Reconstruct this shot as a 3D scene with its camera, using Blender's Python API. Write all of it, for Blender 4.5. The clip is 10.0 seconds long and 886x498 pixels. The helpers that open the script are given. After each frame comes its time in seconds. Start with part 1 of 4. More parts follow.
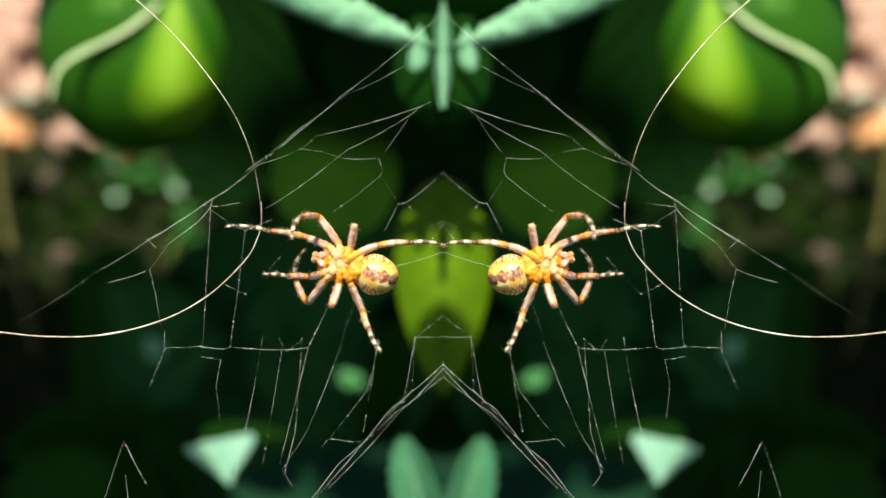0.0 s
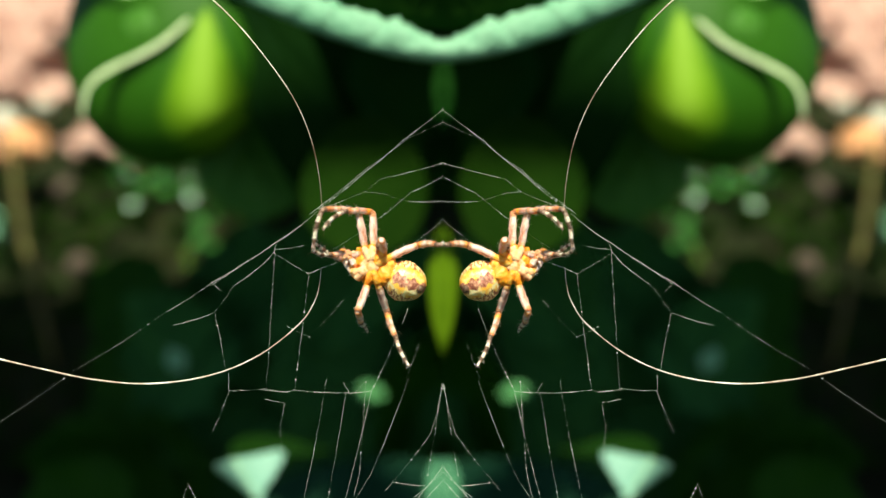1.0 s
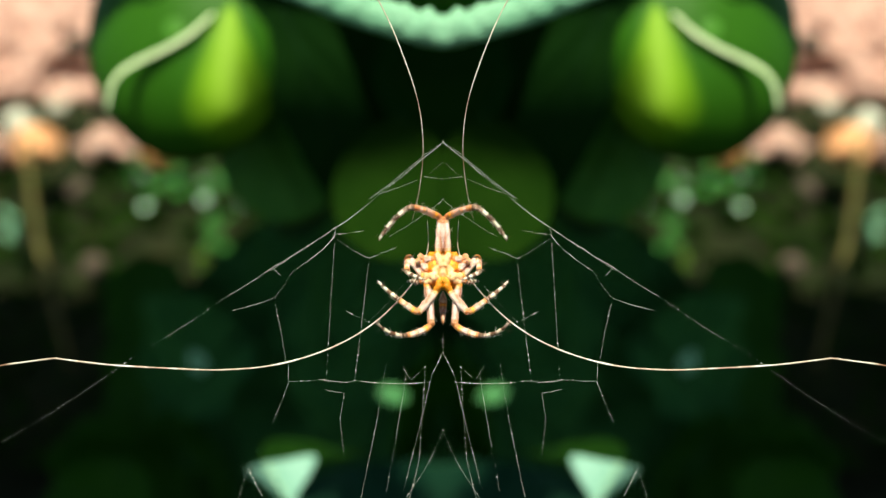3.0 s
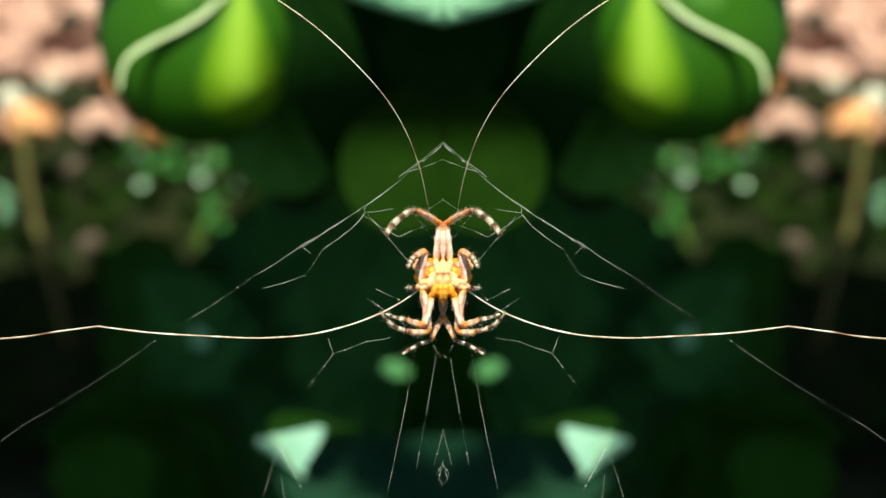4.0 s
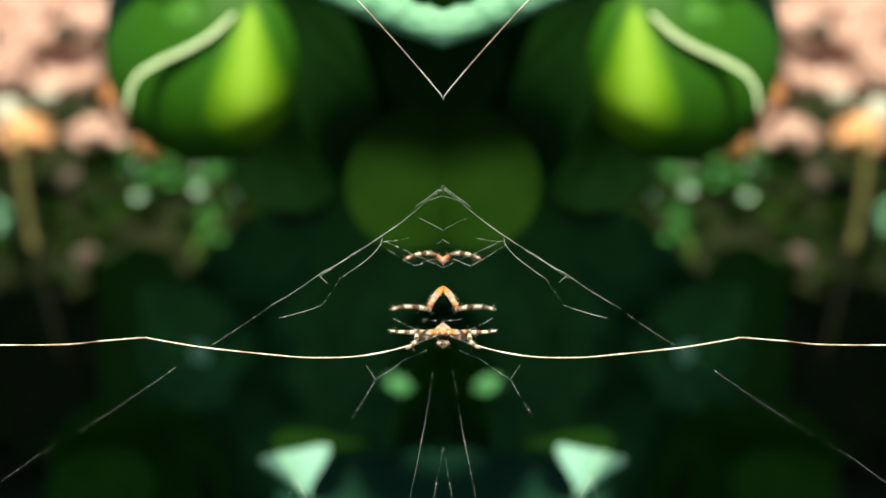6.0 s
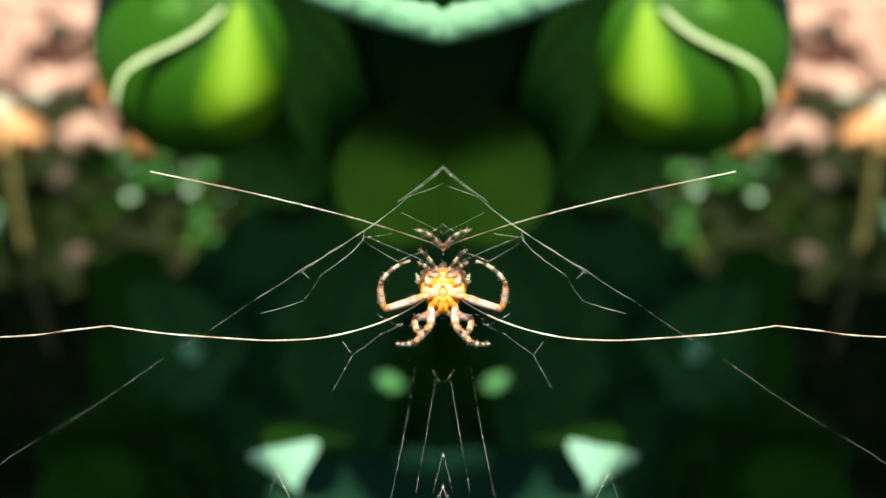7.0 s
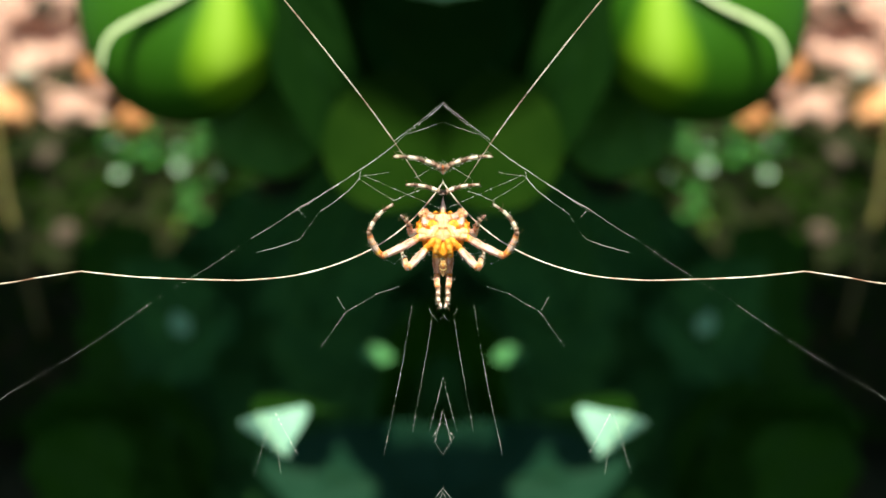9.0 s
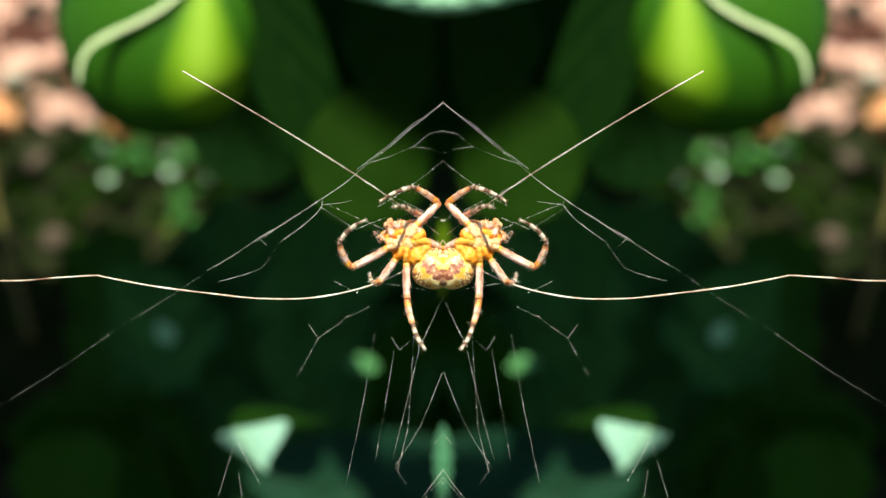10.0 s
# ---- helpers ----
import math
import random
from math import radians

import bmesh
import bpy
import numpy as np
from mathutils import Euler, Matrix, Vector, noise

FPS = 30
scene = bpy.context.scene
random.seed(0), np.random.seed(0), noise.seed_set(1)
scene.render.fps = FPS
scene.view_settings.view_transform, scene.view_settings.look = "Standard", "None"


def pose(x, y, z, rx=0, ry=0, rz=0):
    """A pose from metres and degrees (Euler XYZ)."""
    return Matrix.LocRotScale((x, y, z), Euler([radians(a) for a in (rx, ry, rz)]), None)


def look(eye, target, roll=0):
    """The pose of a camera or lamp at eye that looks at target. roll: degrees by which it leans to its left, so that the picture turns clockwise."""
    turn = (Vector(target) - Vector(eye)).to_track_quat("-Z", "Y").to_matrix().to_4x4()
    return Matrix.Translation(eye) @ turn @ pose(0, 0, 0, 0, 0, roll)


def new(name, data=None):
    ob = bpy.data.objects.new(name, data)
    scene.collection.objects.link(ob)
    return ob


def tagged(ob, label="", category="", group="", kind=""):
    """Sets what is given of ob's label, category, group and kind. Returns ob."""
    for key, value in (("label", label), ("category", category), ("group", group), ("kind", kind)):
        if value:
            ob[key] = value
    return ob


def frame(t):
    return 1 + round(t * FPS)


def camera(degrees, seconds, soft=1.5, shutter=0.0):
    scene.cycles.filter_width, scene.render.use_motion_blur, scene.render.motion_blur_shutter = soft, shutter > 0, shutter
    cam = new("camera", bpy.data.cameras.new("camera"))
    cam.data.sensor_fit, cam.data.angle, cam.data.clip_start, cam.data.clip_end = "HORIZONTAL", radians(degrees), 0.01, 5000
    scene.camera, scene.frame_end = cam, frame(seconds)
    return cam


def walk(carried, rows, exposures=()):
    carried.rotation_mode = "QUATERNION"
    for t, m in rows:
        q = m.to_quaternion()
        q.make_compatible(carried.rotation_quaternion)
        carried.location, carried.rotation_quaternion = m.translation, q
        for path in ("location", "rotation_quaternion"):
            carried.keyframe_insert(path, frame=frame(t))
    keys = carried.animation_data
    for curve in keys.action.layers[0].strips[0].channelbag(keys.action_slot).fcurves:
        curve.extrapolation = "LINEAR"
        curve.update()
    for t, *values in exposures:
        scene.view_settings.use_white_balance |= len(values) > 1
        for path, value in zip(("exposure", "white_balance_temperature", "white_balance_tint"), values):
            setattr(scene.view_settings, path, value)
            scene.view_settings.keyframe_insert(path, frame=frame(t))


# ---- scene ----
SECONDS, EXPO = 10.0, 0.64
TILT, HEIGHT, BEAR = 18.0, 0.15, 1231.0     # the line of sight: degrees below level, metres above the soil, bearing units
NEAR = 0.065                                # how far the web hangs from the lens
cam = camera(65, SECONDS, soft=1.5)
cam.data.dof.use_dof, cam.data.dof.focus_distance, cam.data.dof.aperture_fstop = True, NEAR, 10.5
BASE = Matrix.Translation((0, 0, HEIGHT)) @ pose(0, 0, 0, -TILT)
FLIP = Matrix.Diagonal((-1, 1, 1, 1))

# seconds; the slide of the two halves towards the middle (mm) and their turn (degrees); the lens's rise (mm) and nod (degrees)
SWAY = (
    (0, -12.22, 0, -3.32, 0.91), (0.5, -9.72, 0.26, -1.8, 0.86), (1, -7.48, 0.62, -0.66, 1.27),
    (1.5, -4.11, 0.89, 1.43, 1.74), (2, -5.82, 0.56, 2.52, 2.26), (2.5, -3.52, 0.51, 0.86, 2.14),
    (3, -1.81, 1.06, 0.3, 1.28), (3.2, -1.71, 0.89, -0.85, 0.69), (4.3, 1.56, 0.45, -1.6, -0.39),
    (4.5, 0, 0, 0, 0), (5, 0.86, -0.13, 1.86, 0.5), (5.5, 3.99, 0.14, 0.67, 0.42),
    (5.7, 4.29, 0.19, 0.37, 0.42), (6.8, 1.42, -0.44, -1.24, 1.21), (7, 2.52, -0.34, -1.49, 0.71),
    (7.5, 4.62, 0.09, -2.74, -0.36), (8, 2.65, -0.78, -3.87, -1.64), (8.5, 4.12, -0.06, -7.44, -1.55),
    (9, 2.15, -1.08, -4.87, -0.73), (9.5, -0.92, -1.57, -5.55, -1.08), (10, -1.29, -1.46, -2.22, -0.61))


TIMES = sorted({k / 4 for k in range(41)} | {r[0] for r in SWAY})


STEPS = [k / 10 for k in range(101)]


def blend(table, t):
    """The values of a table at t seconds, gliding between its rows."""
    k = max(0, min(len(table) - 2, sum(r[0] <= t for r in table) - 1))
    r0, r1, r2, r3 = table[max(k - 1, 0)], table[k], table[k + 1], table[min(k + 2, len(table) - 1)]
    h = r2[0] - r1[0]
    u = (t - r1[0]) / h
    out = []
    for c in range(1, len(r1)):
        step = (r2[c] - r1[c]) / h
        before = (r1[c] - r0[c]) / (r1[0] - r0[0]) if k > 0 else step
        after = (r3[c] - r2[c]) / (r3[0] - r2[0]) if k + 2 < len(table) else step
        s1 = 0.0 if before * step <= 0 else 2 * before * step / (before + step)
        s2 = 0.0 if after * step <= 0 else 2 * after * step / (after + step)
        out.append(r1[c] * (1 + 2 * u) * (1 - u) ** 2 + s1 * h * u * (1 - u) ** 2 + r2[c] * u * u * (3 - 2 * u) + s2 * h * u * u * (u - 1))
    return out


def eye(t):
    """The lens's own frame at t: x to the side, y along the sight, z up."""
    slide, turn, rise, nod = blend(SWAY, t)
    return BASE @ pose(0, 0, rise / 1000, nod)


def drift(t):
    """How the left half of the place is carried at t."""
    slide, turn, rise, nod = blend(SWAY, t)
    pivot = BASE @ pose(0, 0, rise / 1000)
    return pivot @ pose(0, 0, 0, 0, 0, -turn) @ pivot.inverted() @ pose(slide / 1000, 0, 0)


walk(cam, [(t, eye(t) @ pose(0, 0, 0, 90)) for t in TIMES], exposures=[(0.0, EXPO + 0.04, 7060, -10), (4.3, EXPO + 0.08, 7060, -10), (5.5, EXPO + 0.12, 7060, -10), (7.0, EXPO + 0.28, 7080, -7), (9.2, EXPO + 0.34, 7080, -6), (SECONDS, EXPO + 0.18, 7080, -5)])

# ---- sky and sun ----
SUN_UP = 66.0
world = bpy.data.worlds.new("sky")
scene.world = world
world.use_nodes = True
sky = world.node_tree.nodes.new("ShaderNodeTexSky")
sky.sky_type, sky.sun_disc = "NISHITA", False
sky.sun_elevation, sky.sun_rotation = radians(SUN_UP), radians(180)
world.node_tree.nodes["Background"].inputs[1].default_value = 0.062
world.node_tree.links.new(sky.outputs[0], world.node_tree.nodes["Background"].inputs[0])
sun = new("sun", bpy.data.lights.new("sun", "SUN"))
sun.data.energy, sun.data.angle, sun.data.color = 5.0, radians(0.53), (1.0, 0.93, 0.80)
sun.matrix_world = look((0, -math.cos(radians(SUN_UP)), math.sin(radians(SUN_UP))), (0, 0, 0))


# ---- materials ----
def shader(name):
    m = bpy.data.materials.new(name)
    m.use_nodes = True
    t = m.node_tree
    return m, t, t.nodes["Principled BSDF"], t.nodes["Material Output"]


def node(t, kind, **values):
    n = t.nodes.new(kind)
    for key, value in values.items():
        n.inputs[key].default_value = value
    return n


def ramp(t, source, stops):
    r = t.nodes.new("ShaderNodeValToRGB")
    while len(r.color_ramp.elements) < len(stops):
        r.color_ramp.elements.new(0.5)
    for e, (at, colour) in zip(r.color_ramp.elements, stops):
        e.position, e.color = at, (*colour, 1)
    t.links.new(source, r.inputs[0])
    return r.outputs[0]


def calc(t, kind, a, b=0.0):
    """A Math node of two numbers or sockets."""
    n = t.nodes.new("ShaderNodeMath")
    n.operation = kind
    for k, v in enumerate((a, b)):
        if isinstance(v, float):
            n.inputs[k].default_value = v
        else:
            t.links.new(v, n.inputs[k])
    return n.outputs[0]


def bump(t, source, out, strength, distance):
    b = node(t, "ShaderNodeBump", Strength=strength, Distance=distance)
    t.links.new(source, b.inputs["Height"])
    t.links.new(b.outputs[0], out.inputs["Normal"])


def own_space(t):
    """The place on the thing itself, alike on both halves."""
    a = t.nodes.new("ShaderNodeAttribute")
    a.attribute_name = "rest"
    return a.outputs["Vector"]


def grain(t, scale, detail=4.0, rough=0.6, along=1.0):
    """Noise at a real-world scale in the thing's own space, drawn out along its length."""
    n = node(t, "ShaderNodeTexNoise", Scale=scale, Detail=detail, Roughness=rough)
    place = node(t, "ShaderNodeVectorMath")
    place.operation = "MULTIPLY"
    place.inputs[1].default_value = (1 / along, 1, 1)
    t.links.new(own_space(t), place.inputs[0])
    t.links.new(place.outputs[0], n.inputs["Vector"])
    return n.outputs[0]


def mottled(name, stops, scale, rough=0.6, relief=0.3, depth=0.0005, spec=0.4):
    m, t, p, out = shader(name)
    t.links.new(ramp(t, grain(t, scale), stops), p.inputs["Base Color"])
    p.inputs["Roughness"].default_value = rough
    p.inputs["Specular IOR Level"].default_value = spec
    bump(t, grain(t, scale * 5), p, relief, depth)
    return m


def leafy(name, dark, light, through_light, glow=0.4, rough=0.45, spec=0.35, relief=0.35):
    """Leaf flesh: mottled green, veined relief, and light that passes through the blade."""
    m, t, p, out = shader(name)
    colour = ramp(t, grain(t, 90.0, 6.0), ((0.3, dark), (0.7, light)))
    t.links.new(colour, p.inputs["Base Color"])
    p.inputs["Roughness"].default_value = rough
    p.inputs["Specular IOR Level"].default_value = spec
    bump(t, grain(t, 700.0), p, relief, 0.0006)
    tr = node(t, "ShaderNodeBsdfTranslucent", Color=(*through_light, 1))
    mix = node(t, "ShaderNodeMixShader", Fac=glow)
    t.links.new(p.outputs[0], mix.inputs[1])
    t.links.new(tr.outputs[0], mix.inputs[2])
    t.links.new(mix.outputs[0], out.inputs[0])
    return m


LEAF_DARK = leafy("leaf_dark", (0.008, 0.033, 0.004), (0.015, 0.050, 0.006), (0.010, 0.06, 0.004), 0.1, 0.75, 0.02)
# near copy of LEAF_DARK, with shade put into its colour
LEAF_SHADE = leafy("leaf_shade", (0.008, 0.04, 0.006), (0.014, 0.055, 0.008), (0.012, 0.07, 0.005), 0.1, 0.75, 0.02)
LEAF_TEAL = leafy("leaf_teal", (0.031, 0.108, 0.030), (0.052, 0.160, 0.041), (0.012, 0.07, 0.015), 0.15, 0.7, 0.03)
LEAF_MID = leafy("leaf_mid", (0.017, 0.070, 0.004), (0.027, 0.098, 0.006), (0.03, 0.12, 0.004), 0.35, 0.6, 0.1)
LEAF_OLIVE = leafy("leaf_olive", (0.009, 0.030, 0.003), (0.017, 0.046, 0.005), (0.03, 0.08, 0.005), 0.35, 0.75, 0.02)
LEAF_MOSS = leafy("leaf_moss", (0.05, 0.17, 0.02), (0.10, 0.27, 0.04), (0.08, 0.26, 0.02), 0.3, 0.5, 0.15)
LEAF_LIME = leafy("leaf_lime", (0.18, 0.37, 0.017), (0.34, 0.58, 0.045), (0.3, 0.58, 0.01), 0.25, 0.5, 0.15)
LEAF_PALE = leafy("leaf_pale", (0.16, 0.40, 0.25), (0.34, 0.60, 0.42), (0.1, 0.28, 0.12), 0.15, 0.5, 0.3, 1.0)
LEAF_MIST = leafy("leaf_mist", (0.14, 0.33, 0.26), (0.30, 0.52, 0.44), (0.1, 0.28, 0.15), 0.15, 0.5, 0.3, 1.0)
# shade is put into this dark blue-green, since sun reaches the leaf
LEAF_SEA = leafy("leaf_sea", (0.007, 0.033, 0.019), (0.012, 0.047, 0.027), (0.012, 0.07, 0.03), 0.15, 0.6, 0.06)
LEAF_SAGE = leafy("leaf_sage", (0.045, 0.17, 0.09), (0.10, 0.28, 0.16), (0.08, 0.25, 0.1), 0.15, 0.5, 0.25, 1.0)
LEAF_EDGE = leafy("leaf_edge", (0.64, 0.80, 0.42), (0.80, 0.90, 0.62), (0.15, 0.4, 0.05), 0.2, 0.5)
LEAF_SHADED_SIDE = leafy("leaf_dusk", (0.004, 0.019, 0.003), (0.007, 0.027, 0.004), (0.010, 0.06, 0.004), 0.1, 0.75, 0.02)
LEAF_CITRON = leafy("leaf_citron", (0.085, 0.16, 0.006), (0.155, 0.265, 0.011), (0.14, 0.26, 0.005), 0.2, 0.5, 0.1)
VEIN = mottled("leaf_vein", ((0.3, (0.06, 0.16, 0.03)), (0.7, (0.1, 0.22, 0.05))), 300.0)
VEIN_DARK = mottled("dark_vein", ((0.3, (0.005, 0.022, 0.006)), (0.7, (0.008, 0.034, 0.008))), 300.0, spec=0.1)
VEIN_MID = mottled("green_vein", ((0.3, (0.014, 0.06, 0.005)), (0.7, (0.024, 0.085, 0.008))), 300.0, spec=0.1)
VEIN_PALE = mottled("pale_vein", ((0.3, (0.3, 0.52, 0.34)), (0.7, (0.42, 0.62, 0.46))), 300.0, spec=0.2)
VEINS = {"leaf_shade": VEIN_DARK, "leaf_moss": VEIN_MID, "leaf_dark": VEIN_DARK, "leaf_teal": VEIN_DARK, "leaf_mid": VEIN_MID, "leaf_citron": VEIN_MID, "leaf_dusk": VEIN_DARK, "leaf_olive": VEIN_MID, "leaf_pale": VEIN_PALE, "leaf_sage": VEIN_PALE, "leaf_mist": VEIN_PALE, "leaf_sea": VEIN_DARK}
SOIL = mottled("soil", ((0.25, (0.011, 0.018, 0.007)), (0.55, (0.020, 0.025, 0.010)), (0.8, (0.045, 0.038, 0.017))), 45.0, 0.95, 0.8, 0.01, 0.1)
CLOD = mottled("pink_clay", ((0.25, (0.30, 0.145, 0.115)), (0.5, (0.64, 0.38, 0.33)), (0.72, (0.88, 0.62, 0.56))), 60.0, 0.95, 0.8, 0.004, 0.1)
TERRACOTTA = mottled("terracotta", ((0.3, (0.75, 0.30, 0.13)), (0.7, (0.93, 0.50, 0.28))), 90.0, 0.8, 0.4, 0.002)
# darker copy of the terracotta, with half shade put into its colour
TERRACOTTA_SHADED = mottled("dull_terracotta", ((0.3, (0.36, 0.13, 0.045)), (0.7, (0.62, 0.27, 0.12))), 90.0, 0.85, 0.4, 0.002)
PALE_STONE = mottled("pale_stone", ((0.3, (0.42, 0.40, 0.34)), (0.7, (0.68, 0.66, 0.58))), 90.0, 0.7, 0.4, 0.002)
DULL = mottled("dull_stone", ((0.3, (0.06, 0.042, 0.032)), (0.7, (0.14, 0.10, 0.08))), 90.0, 0.8, 0.4, 0.002)
STRAW = mottled("straw", ((0.3, (0.06, 0.05, 0.010)), (0.7, (0.13, 0.105, 0.022))), 120.0, 0.7)


def silk_material():
    m, t, p, out = shader("silk")
    p.inputs["Base Color"].default_value = (0.93, 0.95, 0.9, 1)
    p.inputs["Roughness"].default_value = 0.25
    p.inputs["Specular IOR Level"].default_value = 0.9
    return m


SILK = silk_material()
AWN = mottled("dry_awn", ((0.36, (0.22, 0.11, 0.07)), (0.48, (0.5, 0.38, 0.31)), (0.62, (0.9, 0.84, 0.78))), 260.0, 0.3, 0.3, 0.0001, 0.9)


def flesh(name, stops, scale, warm, sub=0.25, along=1.0):
    m, t, p, out = shader(name)
    t.links.new(ramp(t, grain(t, scale, 5.0, 0.6, along), stops), p.inputs["Base Color"])
    p.inputs["Roughness"].default_value = 0.35
    p.inputs["Subsurface Weight"].default_value = sub
    p.inputs["Subsurface Radius"].default_value = warm
    p.inputs["Subsurface Scale"].default_value = 0.0002
    bump(t, grain(t, scale * 3), p, 0.9, 0.00014)
    return m


AMBER = flesh("amber_shell", ((0.32, (0.55, 0.13, 0.012)), (0.5, (0.88, 0.30, 0.015)), (0.64, (0.94, 0.44, 0.05)), (0.74, (0.95, 0.62, 0.24))), 1500.0, (1, 0.4, 0.1))
CREAM = flesh("cream_joint", ((0.32, (0.42, 0.13, 0.06)), (0.43, (0.70, 0.36, 0.28)), (0.53, (0.84, 0.54, 0.49)), (0.67, (0.95, 0.79, 0.76))), 2600.0, (1, 0.6, 0.4), along=5.0)
PEACH = flesh("peach_plate", ((0.34, (0.86, 0.30, 0.07)), (0.46, (0.90, 0.48, 0.26)), (0.56, (0.93, 0.54, 0.29)), (0.70, (0.95, 0.70, 0.50))), 1500.0, (1, 0.5, 0.3))
RUST = flesh("rust_joint", ((0.3, (0.34, 0.08, 0.03)), (0.7, (0.78, 0.31, 0.12))), 1500.0, (1, 0.3, 0.1))
HONEY = flesh("honey_joint", ((0.3, (0.66, 0.16, 0.015)), (0.45, (0.90, 0.31, 0.025)), (0.57, (0.94, 0.42, 0.05)), (0.70, (0.96, 0.60, 0.20))), 1900.0, (1, 0.45, 0.15), along=2.0)
TAN = flesh("tan_joint", ((0.3, (0.36, 0.11, 0.05)), (0.5, (0.72, 0.33, 0.17)), (0.66, (0.92, 0.62, 0.43))), 2400.0, (1, 0.4, 0.15), along=4.0)
GREY = flesh("greyish_joint", ((0.3, (0.14, 0.08, 0.06)), (0.5, (0.36, 0.22, 0.17)), (0.64, (0.70, 0.54, 0.47)), (0.74, (0.9, 0.84, 0.78))), 2600.0, (1, 0.5, 0.3), along=4.0)
BONE = flesh("bone_joint", ((0.3, (0.55, 0.4, 0.3)), (0.55, (0.85, 0.76, 0.66))), 2000.0, (1, 0.6, 0.4))
UMBER = flesh("umber_joint", ((0.3, (0.045, 0.025, 0.018)), (0.7, (0.2, 0.10, 0.06))), 1500.0, (1, 0.4, 0.2))


def abdomen_material():
    """Yellow and cream skin with a scalloped purple-brown mark down the middle and fine brown bars along the flanks."""
    m, t, p, out = shader("abdomen_skin")

    maths = lambda kind, a, b=0.0: calc(t, kind, a, b)
    split = t.nodes.new("ShaderNodeSeparateXYZ")
    t.links.new(own_space(t), split.inputs[0])
    along, aside = split.outputs[0], maths("ABSOLUTE", split.outputs[2], 0.0)
    scallop = maths("MULTIPLY", maths("SINE", maths("MULTIPLY", along, 7200.0), 0.0), 0.00014)
    ragged = maths("MULTIPLY", maths("SUBTRACT", grain(t, 1500.0, 3.0, 0.6), 0.5), 0.0011)
    far = maths("ADD", maths("ADD", aside, scallop), ragged)
    early = maths("MULTIPLY", maths("MAXIMUM", maths("SUBTRACT", 0.0024, along), 0.0), 1.3)
    place = maths("MULTIPLY", maths("ADD", far, early), 500.0)
    mark = ramp(t, grain(t, 2400.0, 4.0, 0.7), ((0.40, (0.20, 0.06, 0.04)), (0.51, (0.42, 0.16, 0.11)), (0.60, (0.66, 0.34, 0.23)), (0.70, (0.9, 0.64, 0.40))))
    skin = ramp(t, grain(t, 1000.0, 5.0, 0.7), ((0.36, (0.85, 0.33, 0.03)), (0.5, (0.94, 0.54, 0.11)), (0.63, (0.96, 0.78, 0.44))))
    bars = maths("SINE", maths("ADD", maths("MULTIPLY", along, 15000.0), maths("MULTIPLY", grain(t, 1300.0, 3.0, 0.6), 24.0)), 0.0)
    flank = ramp(t, maths("ADD", maths("MULTIPLY", bars, 0.5), 0.5), ((0.16, (0.34, 0.12, 0.06)), (0.40, (0.80, 0.38, 0.12)), (0.8, (0.95, 0.74, 0.40))))

    def joined(factor, low, high, first, second):
        edge = node(t, "ShaderNodeMapRange", **{"From Min": low, "From Max": high})
        t.links.new(factor, edge.inputs[0])
        mix = t.nodes.new("ShaderNodeMix")
        mix.data_type = "RGBA"
        t.links.new(edge.outputs[0], mix.inputs["Factor"])
        t.links.new(first, mix.inputs["A"])
        t.links.new(second, mix.inputs["B"])
        return mix.outputs["Result"]

    t.links.new(joined(place, 0.60, 0.66, joined(place, 0.19, 0.25, mark, skin), flank), p.inputs["Base Color"])
    p.inputs["Roughness"].default_value = 0.3
    p.inputs["Subsurface Weight"].default_value = 0.15
    p.inputs["Subsurface Scale"].default_value = 0.0004
    bump(t, grain(t, 3000.0), p, 0.7, 0.0001)
    return m


ABDOMEN = abdomen_material()


